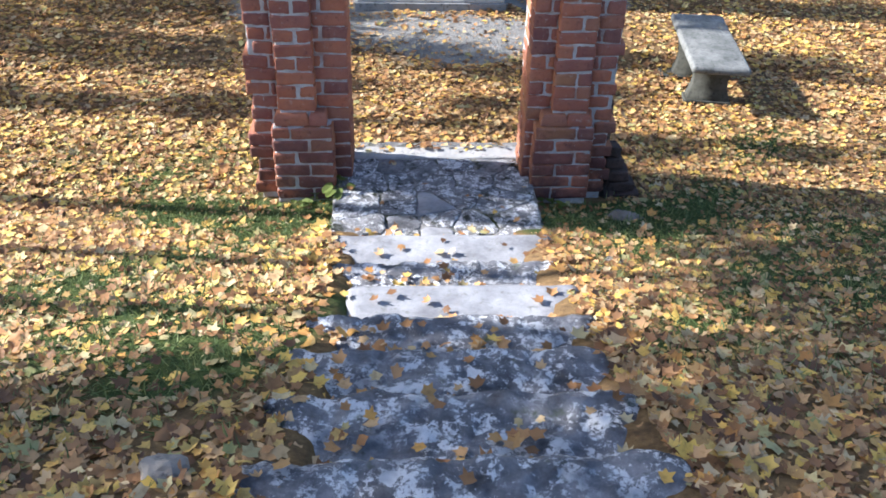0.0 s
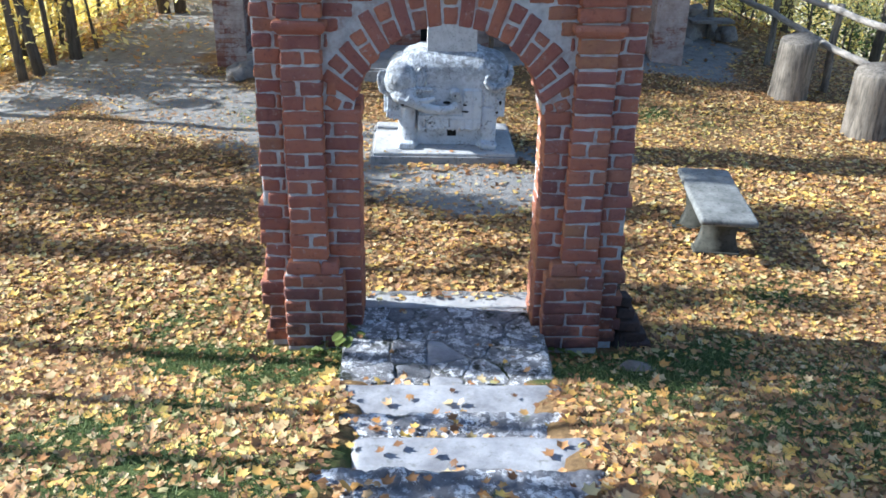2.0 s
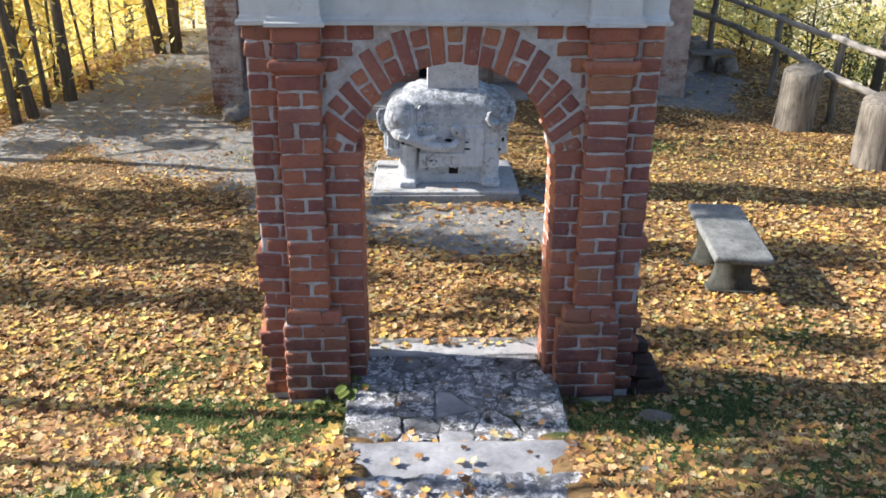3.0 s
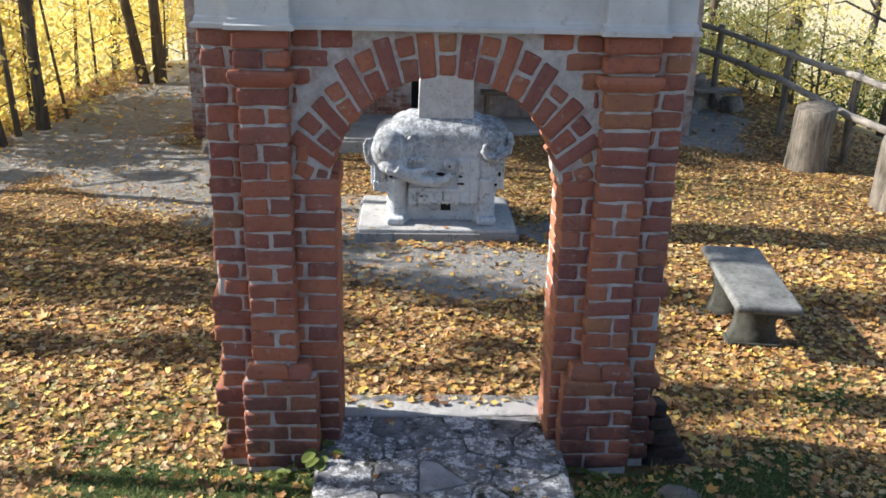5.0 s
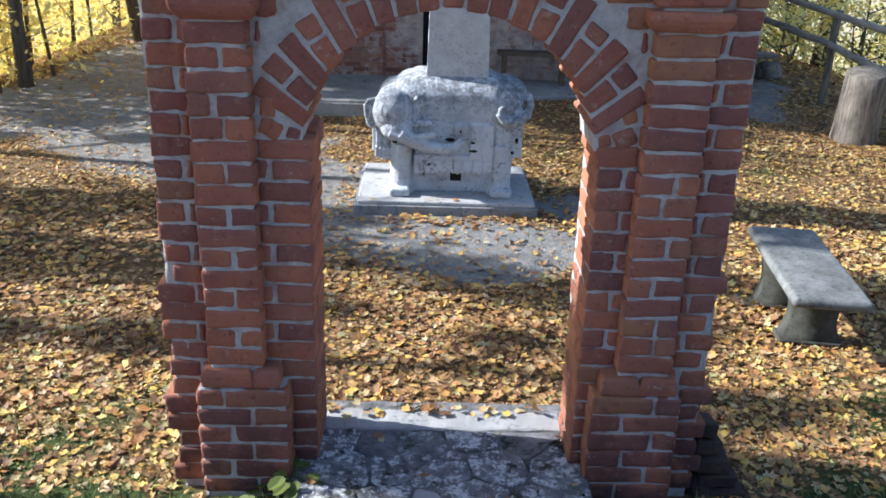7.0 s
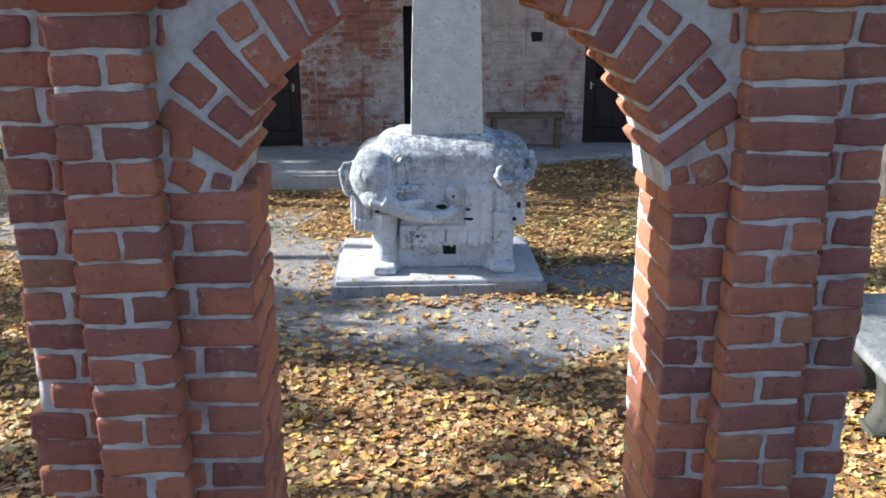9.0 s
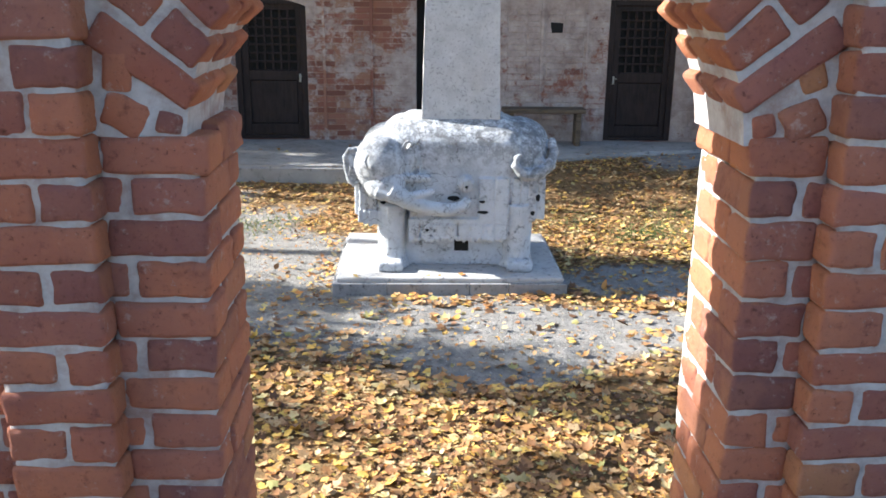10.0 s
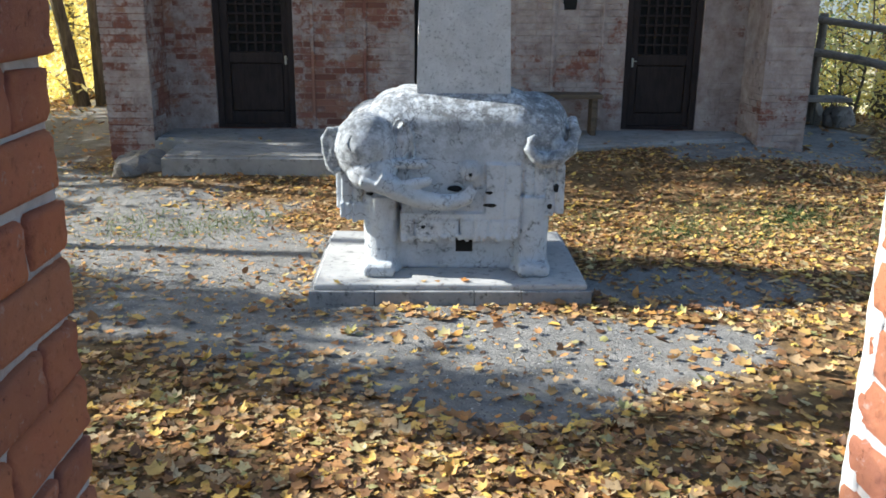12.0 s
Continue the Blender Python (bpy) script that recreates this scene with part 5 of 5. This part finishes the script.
    for sgn in (-1, 1):
        bm = bmesh.new()
        xe, xm = (x0, (x0 + x1) / 2) if sgn < 0 else (x1, (x0 + x1) / 2)
        low = [(xe + (xm - xe) * i / 8, left[3] - rise * (1 - i / 8) ** 2 - 0.002) for i in range(9)]
        rings = [[bm.verts.new((x, y, z)) for x, z in low] + [bm.verts.new((xe, y, left[3] + 0.01))] for y in (0.004, 0.06)]
        for r0, r1 in [rings]:
            for i in range(len(r0)):
                k = (i + 1) % len(r0)
                bm.faces.new((r0[i], r0[k], r1[k], r1[i]))
            bm.faces.new(r0)
            bm.faces.new(r1[::-1])
        bmesh.ops.recalc_face_normals(bm, faces=bm.faces)
        part("door_head", bm, M_OLDBRICK, house, "curved brick head of the doorway")
    for d in (left, right):
        make_door(house, d)
    # Black panel paints the darkness at the back of the middle opening
    part("niche", box(mid[0], mid[1], 0.3, 0.4, mid[2], mid[3]), M_DARK, house, "black panel closing the recess behind the obelisk")


def make_door(house, d):
    x0, x1, z0, z1 = d
    door = new("door")
    door.parent = house
    tagged(door, "dark brown plank door with a lattice grille")
    w = 0.07
    bm = bmesh.new()
    for a in ((x0, x0 + w, z0, z1), (x1 - w, x1, z0, z1), (x0 + w, x1 - w, z1 - w, z1), (x0 + w, x1 - w, z0, z0 + 0.04)):
        add_box(bm, a[0], a[1], 0.03, 0.13, a[2], a[3], 0.006, 1)
    part("door_frame", bm, M_DOOR, door)
    gz0, gz1 = z0 + 0.84, z1 - 0.14
    gx0, gx1 = x0 + 0.155, x1 - 0.135
    bm = bmesh.new()
    for a in ((x0 + w, gx0, z0 + 0.04, z1 - w), (gx1, x1 - w, z0 + 0.04, z1 - w), (gx0, gx1, gz1, z1 - w), (gx0, gx1, z0 + 0.04, z0 + 0.18), (gx0, gx1, gz0 - 0.12, gz0)):
        add_box(bm, a[0], a[1], 0.07, 0.12, a[2], a[3], 0.004, 1)
    add_box(bm, gx0, gx1, 0.085, 0.115, z0 + 0.18, gz0 - 0.12, 0.012, 1)
    part("leaf", bm, M_DOOR, door)
    # Black panel stands in for the unlit room
    part("shadow_backing", box(gx0, gx1, 0.12, 0.13, gz0, gz1), M_DARK, door, "black panel for the darkness behind the grille")
    for i in range(1, 6):
        x = gx0 + i * (gx1 - gx0) / 6
        part("lattice_bar", box(x - 0.012, x + 0.012, 0.078, 0.1, gz0, gz1, 0.003, 1), M_DOOR, door)
    for i in range(1, 7):
        z = gz0 + i * (gz1 - gz0) / 7
        part("lattice_bar", box(gx0, gx1, 0.074, 0.096, z - 0.012, z + 0.012, 0.003, 1), M_DOOR, door)
    hx = x1 - 0.1 if x0 < 0 else x0 + 0.1
    bm = box(hx - 0.012, hx + 0.012, 0.05, 0.07, z0 + 0.7, z0 + 0.8, 0.004, 1)
    add_tube(bm, [(hx, 0.05, z0 + 0.77), (hx, 0.02, z0 + 0.77), (hx + 0.035, 0.02, z0 + 0.77)], [0.006, 0.006, 0.005], 6)
    part("handle", bm, M_METAL, door, "small worn metal handle")


def make_porch():
    bm = bmesh.new()
    pts = [(-2.91, 14.42), (-2.6, 14.38), (-2.55, 13.4), (-0.4, 13.38), (0.2, 13.75), (1.4, 14.05), (3.5, 14.6), (3.52, 15.12), (-2.91, 15.12)]
    top = [bm.verts.new((x, y, 0.275)) for x, y in pts]
    low = [bm.verts.new((x, y, -0.1)) for x, y in pts]
    bm.faces.new(top)
    for j in range(len(pts)):
        k = (j + 1) % len(pts)
        bm.faces.new((low[j], low[k], top[k], top[j]))
    bmesh.ops.recalc_face_normals(bm, faces=bm.faces)
    bmesh.ops.bevel(bm, geom=[e for e in bm.edges if all(v.co.z > 0.2 for v in e.verts)], offset=0.03, segments=3, affect="EDGES")
    ob = new("porch_floor", mesh_of("porch_floor", bm, M_CONCRETE))
    tagged(ob, "pale worn concrete porch platform before the doors", "platform", kind="structure")


def make_wall_bench():
    b = thing("wooden_bench", (1.4, 14.82, 0.275), "dark weathered wooden plank bench against the brick wall", "bench")
    part("plank", box(-0.52, 0.48, -0.14, 0.14, 0.4, 0.45, 0.008), M_BENCHWOOD, b)
    for x in (-0.42, 0.4):
        part("leg", box(x - 0.03, x + 0.03, -0.11, 0.11, 0.0, 0.4, 0.006), M_BENCHWOOD, b)


make_building()
make_porch()
make_wall_bench()


# ---- log posts, rail fence, stones ----
def make_stump(x, y, r, h, lean):
    z = float(height(np.array(x), np.array(y)))
    post = thing("log_post", (x, y, z), "thick weathered grey log post with a split top", "post", "log posts of the fence")
    bm = bmesh.new()
    sides = 22
    rings = []
    for i, (f, s) in enumerate(((-0.1, 1.04), (0.03, 1.02), (0.2, 0.99), (0.5, 0.98), (0.8, 0.97), (0.97, 0.96), (1.0, 0.9))):
        row = []
        for j in range(sides):
            a = math.tau * j / sides
            rad = r * s * (1 + 0.06 * noise.noise(Vector((math.cos(a) * 2, math.sin(a) * 2, x))) + 0.03 * math.sin(7 * a + x))
            row.append(bm.verts.new((rad * math.cos(a) + lean * f, rad * math.sin(a), h * f + (0.05 * math.cos(a - 0.6) if f > 0.9 else 0))))
        rings.append(row)
    for a, b in zip(rings, rings[1:]):
        for j in range(sides):
            bm.faces.new((a[j], a[(j + 1) % sides], b[(j + 1) % sides], b[j]))
    bm.faces.new(rings[-1])
    part("log", bm, M_LOG, post, "", True)


def make_fence():
    f = thing("rail_fence", (5.9, 14.0, 0.0), "rough grey pole fence with two crooked rails", "fence")
    o = Vector((5.9, 14.0, 0.0))

    def pole(name, pts, r, mat):
        bm = bmesh.new()
        ps = []
        for a, b in zip(pts, pts[1:]):
            for i in range(6):
                p = Vector(a).lerp(Vector(b), i / 6)
                ps.append(p + 0.03 * noise.noise_vector(p * 1.7) - o)
        ps.append(Vector(pts[-1]) - o)
        add_tube(bm, ps, [r * (1 + 0.18 * noise.noise(p * 3)) for p in ps], 9)
        part(name, bm, mat, f, "", True)

    pole("rail", [(4.3, 19.5, 1.62), (5.15, 17.0, 1.47), (5.5, 14.6, 1.36), (5.75, 13.0, 1.28), (6.2, 10.6, 1.2)], 0.045, M_RAIL)
    pole("rail", [(4.3, 19.3, 1.2), (5.15, 17.0, 1.05), (5.55, 14.6, 0.93), (5.7, 13.0, 0.78), (6.0, 10.4, 0.72)], 0.05, M_RAIL)
    for x, y, h in ((5.2, 17.0, 1.55), (5.58, 14.9, 1.4), (5.85, 13.3, 1.35), (4.5, 19.4, 1.7)):
        z = float(height(np.array(x), np.array(y)))
        pole("post", [(x, y, z - 0.1), (x + 0.02, y, h)], 0.055, M_LOG)


def make_rock(x, y, z, size, name="rock", label="rough brown-grey field stone among the leaves"):
    bm = bmesh.new()
    bmesh.ops.create_icosphere(bm, subdivisions=3, radius=1)
    seed = Vector((x * 3, y * 3, 1))
    for v in bm.verts:
        d = v.co.normalized()
        k = 1 + 0.35 * noise.noise(d * 1.4 + seed) + 0.1 * noise.noise(d * 4 + seed)
        v.co = Vector((d.x * size[0] * k, d.y * size[1] * k, d.z * size[2] * k))
    ob = new(name, mesh_of(name, bm, M_SOOT if name == "rubble_lump" else M_ROCK))
    ob.location = (x, y, z)
    tagged(ob, label, "stone")


make_stump(5.22, 13.05, 0.27, 0.86, 0.03)
make_stump(5.58, 11.35, 0.28, 0.86, 0.0)
make_fence()
for x, y, z, s in ((4.75, 16.9, 0.2, (0.33, 0.25, 0.28)), (5.1, 17.2, 0.25, (0.35, 0.25, 0.3)), (5.5, 16.8, 0.18, (0.2, 0.15, 0.2)), (4.55, 16.4, 0.1, (0.2, 0.15, 0.12)), (4.9, 17.3, 0.5, (0.25, 0.2, 0.18))):
    make_rock(x, y, z, s)
make_rock(-2.88, 13.85, 0.08, (0.26, 0.4, 0.16), "corner_stone", "dark grey guard stone at the building's corner")
make_rock(1.33, 6.27, 0.03, (0.15, 0.2, 0.2), "rubble_lump", "dark mossy rubble lump leaning on the gate pier")
make_rock(1.25, 6.3, 0.42, (0.05, 0.14, 0.3), "rubble_lump", "dark mossy rubble lump leaning on the gate pier")
for bx, by, bz, bl, turn in ((1.31, 6.13, 0.3, 0.13, 0.12), (1.35, 6.12, 0.2, 0.16, -0.1), (1.39, 6.14, 0.1, 0.2, 0.08), (1.29, 6.14, 0.39, 0.09, 0.25), (1.43, 6.1, 0.03, 0.18, -0.06)):
    bm = box(-bl / 2, bl / 2, -0.06, 0.06, -0.036, 0.036, 0.012, 2, wob=0.01)
    roughen(bm, 0.008, 22)
    bat = new("broken_brick", mesh_of("broken_brick", bm, M_SOOT))
    bat.location, bat.rotation_euler = (bx, by, bz), (0.1 * turn, turn, 0.8 * turn)
    tagged(bat, "sooty broken brick stepped against the gate pier's foot", "brick", "broken bricks at the pier")


def make_weed(x, y, z, count, reach, seed):
    """A low leafy weed: a rosette of stalked oval leaves."""
    rw = random.Random(seed)
    weed = thing("weed", (x, y, z), "small leafy green weed growing at the pier's foot", "plant", "weeds at the gate")
    for _ in range(count):
        a, ln, up = rw.uniform(0, math.tau), reach * rw.uniform(0.5, 1.0), rw.uniform(0.25, 1.0)
        bm = bmesh.new()
        tip = Vector((math.cos(a) * ln, math.sin(a) * ln, 0.02 + ln * up))
        add_tube(bm, [Vector((0, 0, -0.01)), tip * 0.5 + Vector((0, 0, 0.012)), tip], [0.003, 0.0025, 0.002], 5)
        w = rw.uniform(0.022, 0.04)
        side, out = Vector((-math.sin(a), math.cos(a), 0)), Vector((math.cos(a), math.sin(a), -0.25))
        rim = [bm.verts.new(tip + out * w * (1.0 + 1.15 * math.cos(q)) + side * w * 0.95 * math.sin(q) + Vector((0, 0, 0.35 * w * abs(math.sin(q))))) for q in [math.tau * i / 9 for i in range(9)]]
        mid = bm.verts.new(tip + out * w)
        for i in range(9):
            bm.faces.new((mid, rim[i], rim[(i + 1) % 9]))
        part("leaf", bm, M_GREEN, weed)


make_weed(-0.79, 5.83, 0.03, 16, 0.13, 4)
make_weed(-0.66, 5.9, 0.17, 9, 0.08, 5)
make_weed(-1.02, 5.78, 0.03, 8, 0.1, 6)
make_weed(0.82, 5.8, 0.04, 9, 0.1, 8)
make_rock(1.32, 5.62, 0.1, (0.12, 0.1, 0.07))
make_rock(0.99, 4.59, 0.47, (0.1, 0.07, 0.04))
make_rock(-0.93, 2.38, 1.33, (0.08, 0.06, 0.05))
slabtop = new("flat_boulder", mesh_of("flat_boulder", box(-0.4, 0.4, -0.18, 0.18, -0.03, 0.03, 0.01, wob=0.01), M_ROCK))
slabtop.location = (5.15, 16.75, 0.45)
tagged(slabtop, "flat stone slab lying on a heap of field stones", "slab")


# ---- trees ----
SUNWOOD = 7


def leaf_cloud(name, centres, spread, count, size, material):
    c = np.array(centres)
    pick = rng.integers(0, len(c), count)
    where = c[pick] + rng.normal(0, 1, (count, 3)) * np.array(spread)
    return scatter_mesh(name, LEAFLET, where, rng.uniform(0.6, 1.3, count) * size, rng.uniform(0, math.tau, count), rng.normal(0, 0.9, count), rng.normal(0, 0.4, count), material)


def make_tree(x, y, r, h, lean, first, count, spread, material=None, size=0.13, label="tall dark-trunked tree with yellow autumn leaves"):
    z = float(height(np.array(x), np.array(y)))
    tree = thing("tree", (x, y, z), label, "tree")
    bm = bmesh.new()
    pts, rad = [], []
    for i in range(9):
        f = i / 8
        pts.append(Vector((lean[0] * f * h + 0.1 * math.sin(3 * f + x), lean[1] * f * h + 0.1 * math.cos(4 * f + y), -0.3 + f * h)))
        rad.append(r * (1.25 if i == 0 else 1 - 0.75 * f))
    add_tube(bm, pts, rad, 12)
    tips = []
    for i in range(9):
        f = first + (0.97 - first) * (i + rnd.random() * 0.6) / 9
        p = pts[min(int(f * 8), 8)].lerp(pts[min(int(f * 8) + 1, 8)], f * 8 % 1)
        a = rnd.uniform(0, math.tau)
        ln = spread * rnd.uniform(0.7, 1.3) * (1.1 - 0.5 * f)
        q1 = p + Vector((math.cos(a) * ln * 0.5, math.sin(a) * ln * 0.5, ln * 0.22))
        q2 = p + Vector((math.cos(a + 0.3) * ln, math.sin(a + 0.3) * ln, ln * rnd.uniform(0.1, 0.5)))
        add_tube(bm, [p, q1, q2], [r * 0.3 * (1.1 - f) + 0.008, r * 0.17 + 0.005, 0.006], 6)
        tips += [q1, q1.lerp(q2, 0.5), q2, q2 + Vector((rnd.uniform(-0.5, 0.5), rnd.uniform(-0.5, 0.5), rnd.uniform(-0.3, 0.3)))]
    part("trunk", bm, M_BARK, tree, "", True)
    if count:
        me = leaf_cloud("crown", [tuple(t) for t in tips], (spread * 0.24, spread * 0.24, spread * 0.12), count, size, material or M_YELLOW)
        cr = new("crown", me)
        cr.parent = tree
    return tree


TREES = [(-6.0, 14.0, 0.1, 11, (-0.13, 0.0)), (-6.15, 13.7, 0.085, 10, (-0.06, 0.0)), (-6.05, 14.7, 0.06, 10, (-0.05, 0.0)), (-5.85, 15.1, 0.125, 11, (-0.02, 0.0)),
         (-5.75, 15.9, 0.035, 8, (-0.14, 0.0)), (-5.5, 19.1, 0.14, 12, (-0.15, 0.0)), (-5.25, 19.2, 0.15, 12, (-0.01, 0.0)), (-6.6, 16.6, 0.04, 7, (-0.03, 0.0)), (-4.75, 24.0, 0.08, 9, (-0.02, 0.0)),
         (-4.4, 25.0, 0.08, 9, (0.0, 0.0)), (-7.6, 15.2, 0.05, 8, (-0.02, 0.0)), (-7.2, 18.4, 0.06, 9, (0.02, 0.0))]
for x, y, r, h, lean in TREES:
    make_tree(x, y, r * 0.75, h, lean, 0.34, 320, 1.7)
for i in range(30):
    x, y = rnd.uniform(-15, -7.0), rnd.uniform(14.5, 33)
    make_tree(x, y, rnd.uniform(0.03, 0.08), rnd.uniform(3.5, 7), (rnd.uniform(-0.06, 0.06), 0), 0.12, 3100, 2.2, size=0.125, label="slender forest tree with bright yellow leaves")
for x, y, r, lean in ((7.9, 20.5, 0.19, (0.0, 0)), (8.6, 22.0, 0.16, (0.03, 0)), (9.6, 19.0, 0.1, (0.05, 0)), (11.0, 21.0, 0.13, (0.02, 0)), (7.2, 23.5, 0.12, (-0.02, 0)), (12.5, 26.0, 0.15, (0, 0)), (6.6, 25.5, 0.12, (0.02, 0))):
    make_tree(x, y, r, 10, lean, 0.2, 450, 2.0, label="bare-branched tree with sparse yellow leaves")
for i in range(44):
    x, y = rnd.uniform(6.4, 14), rnd.uniform(16.5, 30)
    make_tree(x, y, 0.03, rnd.uniform(1.5, 3.2), (0, 0), 0.1, 800, 1.1, M_GREEN if i % 2 else M_YELLOW, 0.1, "low bushy shrub with green and yellow leaves")
for x, y in ((-7.3, 13.9), (-7.9, 15.4), (-6.9, 17.3), (-6.6, 19.8), (-6.0, 22.6), (-5.2, 27.0)):
    make_tree(x, y, 0.03, rnd.uniform(2.8, 3.8), (rnd.uniform(-0.08, 0.04), 0), 0.22, 800, 1.2, size=0.1, label="young maple with low yellow boughs")
# unseen wood added on the sunny side to dapple the court: (x, y) where each bough's shade should fall, and its reach
rnd, rng = random.Random(SUNWOOD), np.random.default_rng(SUNWOOD)
SHADE_NEAR = [(1.5, 5.55, 0.42), (3.1, 5.15, 0.46), (4.8, 5.2, 0.5), (2.9, 4.5, 0.5), (2.0, 4.8, 0.32), (1.8, 4.15, 0.32), (4.4, 4.7, 0.6), (2.3, 3.6, 0.55), (3.6, 3.6, 0.7), (1.5, 2.9, 0.55), (0.35, 3.15, 0.42),
              (3.0, 2.5, 0.7), (0.25, 5.72, 0.2), (-0.8, 2.8, 0.45), (-2.0, 2.5, 0.55), (-3.2, 2.8, 0.55), (0.4, 2.2, 0.6), (-1.5, 1.8, 0.6), (2.0, 1.7, 0.7), (-3.2, 1.7, 0.7), (4.3, 6.75, 0.25), (3.0, 6.75, 0.16)]
SHADE_FAR = [(-1.2, 9.2, 0.45), (0.1, 8.85, 0.36), (-0.9, 9.95, 0.32), (-2.3, 10.2, 0.5), (0.95, 10.75, 0.3), (-3.4, 8.9, 0.42), (-2.2, 8.75, 0.36), (-4.6, 9.6, 0.5), (-3.4, 10.0, 0.42),
             (-1.9, 7.6, 0.24), (-3.8, 7.8, 0.25), (-5.0, 8.5, 0.4), (-4.9, 10.6, 0.35), (3.4, 10.4, 0.26), (5.0, 10.2, 0.3), (3.7, 8.6, 0.32), (2.0, 8.7, 0.25),
             (-1.8, 13.8, 0.45), (-0.4, 13.9, 0.4), (1.0, 13.9, 0.5), (2.5, 13.6, 0.5), (-2.9, 14.0, 0.4), (3.9, 14.4, 0.6), (1.6, 13.1, 0.25), (3.3, 13.1, 0.25), (-4.6, 13.3, 0.45), (-5.3, 12.3, 0.3), (-3.4, 12.45, 0.22), (-4.7, 15.4, 0.5), (-4.6, 17.2, 0.5), (-1.5, 13.35, 0.25),
             (5.0, 15.6, 0.6), (4.5, 17.0, 0.7), (1.7, 6.24, 0.22), (-2.9, 7.65, 0.22), (-1.0, 8.15, 0.2), (0.9, 8.35, 0.26), (1.6, 7.9, 0.24), (0.5, 7.65, 0.15), (1.9, 6.85, 0.22)]


def make_shade_tree(x, y, r, boughs):
    """An unseen forest tree whose limbs carry clumps of leaves at the places given, to cast shade."""
    z = float(height(np.array(x), np.array(y)))
    tree = thing("tree", (x, y, z), "unseen tall forest tree, yellow boughs set to shade the court", "tree")
    h = max(b[2] for b in boughs) - z + 0.8
    bm = bmesh.new()
    stem = [Vector((0.06 * math.sin(5 * i / 8 + x), 0.05 * math.cos(4 * i / 8 + y), -0.3 + i / 8 * h)) for i in range(9)]
    add_tube(bm, stem, [r * (1.25 if i == 0 else 1 - 0.08 * i) for i in range(9)], 10)
    heart = []
    for bx, by, bz, reach in boughs:
        q = Vector((bx - x, by - y, bz - z))
        f = min(max((q.z - 0.5 * abs(q.y) - 0.2) / h, 0.05), 0.97)
        p = Vector((0.0, 0.0, f * h))
        add_tube(bm, [p, p.lerp(q, 0.55) + Vector((0, 0, 0.1)), q], [r * 0.4, r * 0.25, 0.008], 6)
        heart.append((q, reach))
    part("trunk", bm, M_BARK, tree, "", True)
    where = np.concatenate([np.array(q)[None] + rng.normal(0, 0.52, (int(2600 * k * k) + 60, 3)) * k for q, k in heart])
    n = len(where)
    me = scatter_mesh("crown", LEAFLET, where, rng.uniform(0.6, 1.3, n) * 0.15, rng.uniform(0, math.tau, n), rng.normal(0, 0.9, n), rng.normal(0, 0.4, n), M_YELLOW)
    crown = new("crown", me)
    crown.parent = tree


def plant_sun_wood():
    stems = [(-8.8, 2.9), (-9.8, 4.1), (-8.7, 4.9), (-9.9, 6.0), (-8.0, 6.8), (-9.6, 8.7), (-8.9, 10.1), (-10.0, 11.4), (-9.0, 12.3), (-9.9, 14.9), (-9.2, 15.8), (-10.2, 17.8)]
    loads = [[] for _ in stems]
    for X, Y, reach in SHADE_NEAR + SHADE_FAR:
        g = float(height(np.array(X), np.array(Y)))
        best = min(range(len(stems)), key=lambda i: abs(Y + 0.15 * (X - stems[i][0]) - stems[i][1]))
        run = X - stems[best][0] + rnd.uniform(-0.25, 0.25)
        loads[best].append((X - run, Y + 0.15 * run, g + 0.62 * run, reach))
    for (x, y), load in zip(stems, loads):
        if load:
            make_shade_tree(x, y, 0.11, load)


plant_sun_wood()


# ---- distance ----
def make_far_hills():
    bm = bmesh.new()
    n = 96
    lo, hi = [], []
    for i in range(n + 1):
        a = math.tau * i / n
        r = 260
        lo.append(bm.verts.new((r * math.cos(a), r * math.sin(a) + 10, -12)))
        hi.append(bm.verts.new((r * math.cos(a), r * math.sin(a) + 10, 10 + 6 * noise.noise(Vector((math.cos(a) * 3, math.sin(a) * 3, 0))))))
    for i in range(n):
        bm.faces.new((lo[i], lo[i + 1], hi[i + 1], hi[i]))
    # Haze of the distance is painted into the hills as pale blue-grey
    k = Mat("haze_tinted_woods", 1.0, 0.0)
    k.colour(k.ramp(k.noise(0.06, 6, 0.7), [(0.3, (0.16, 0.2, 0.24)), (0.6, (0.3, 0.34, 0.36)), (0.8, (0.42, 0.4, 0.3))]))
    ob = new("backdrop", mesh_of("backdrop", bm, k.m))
    tagged(ob, "wooded hills in the distance, blue haze painted into their colour", "hills", kind="structure")


make_far_hills()
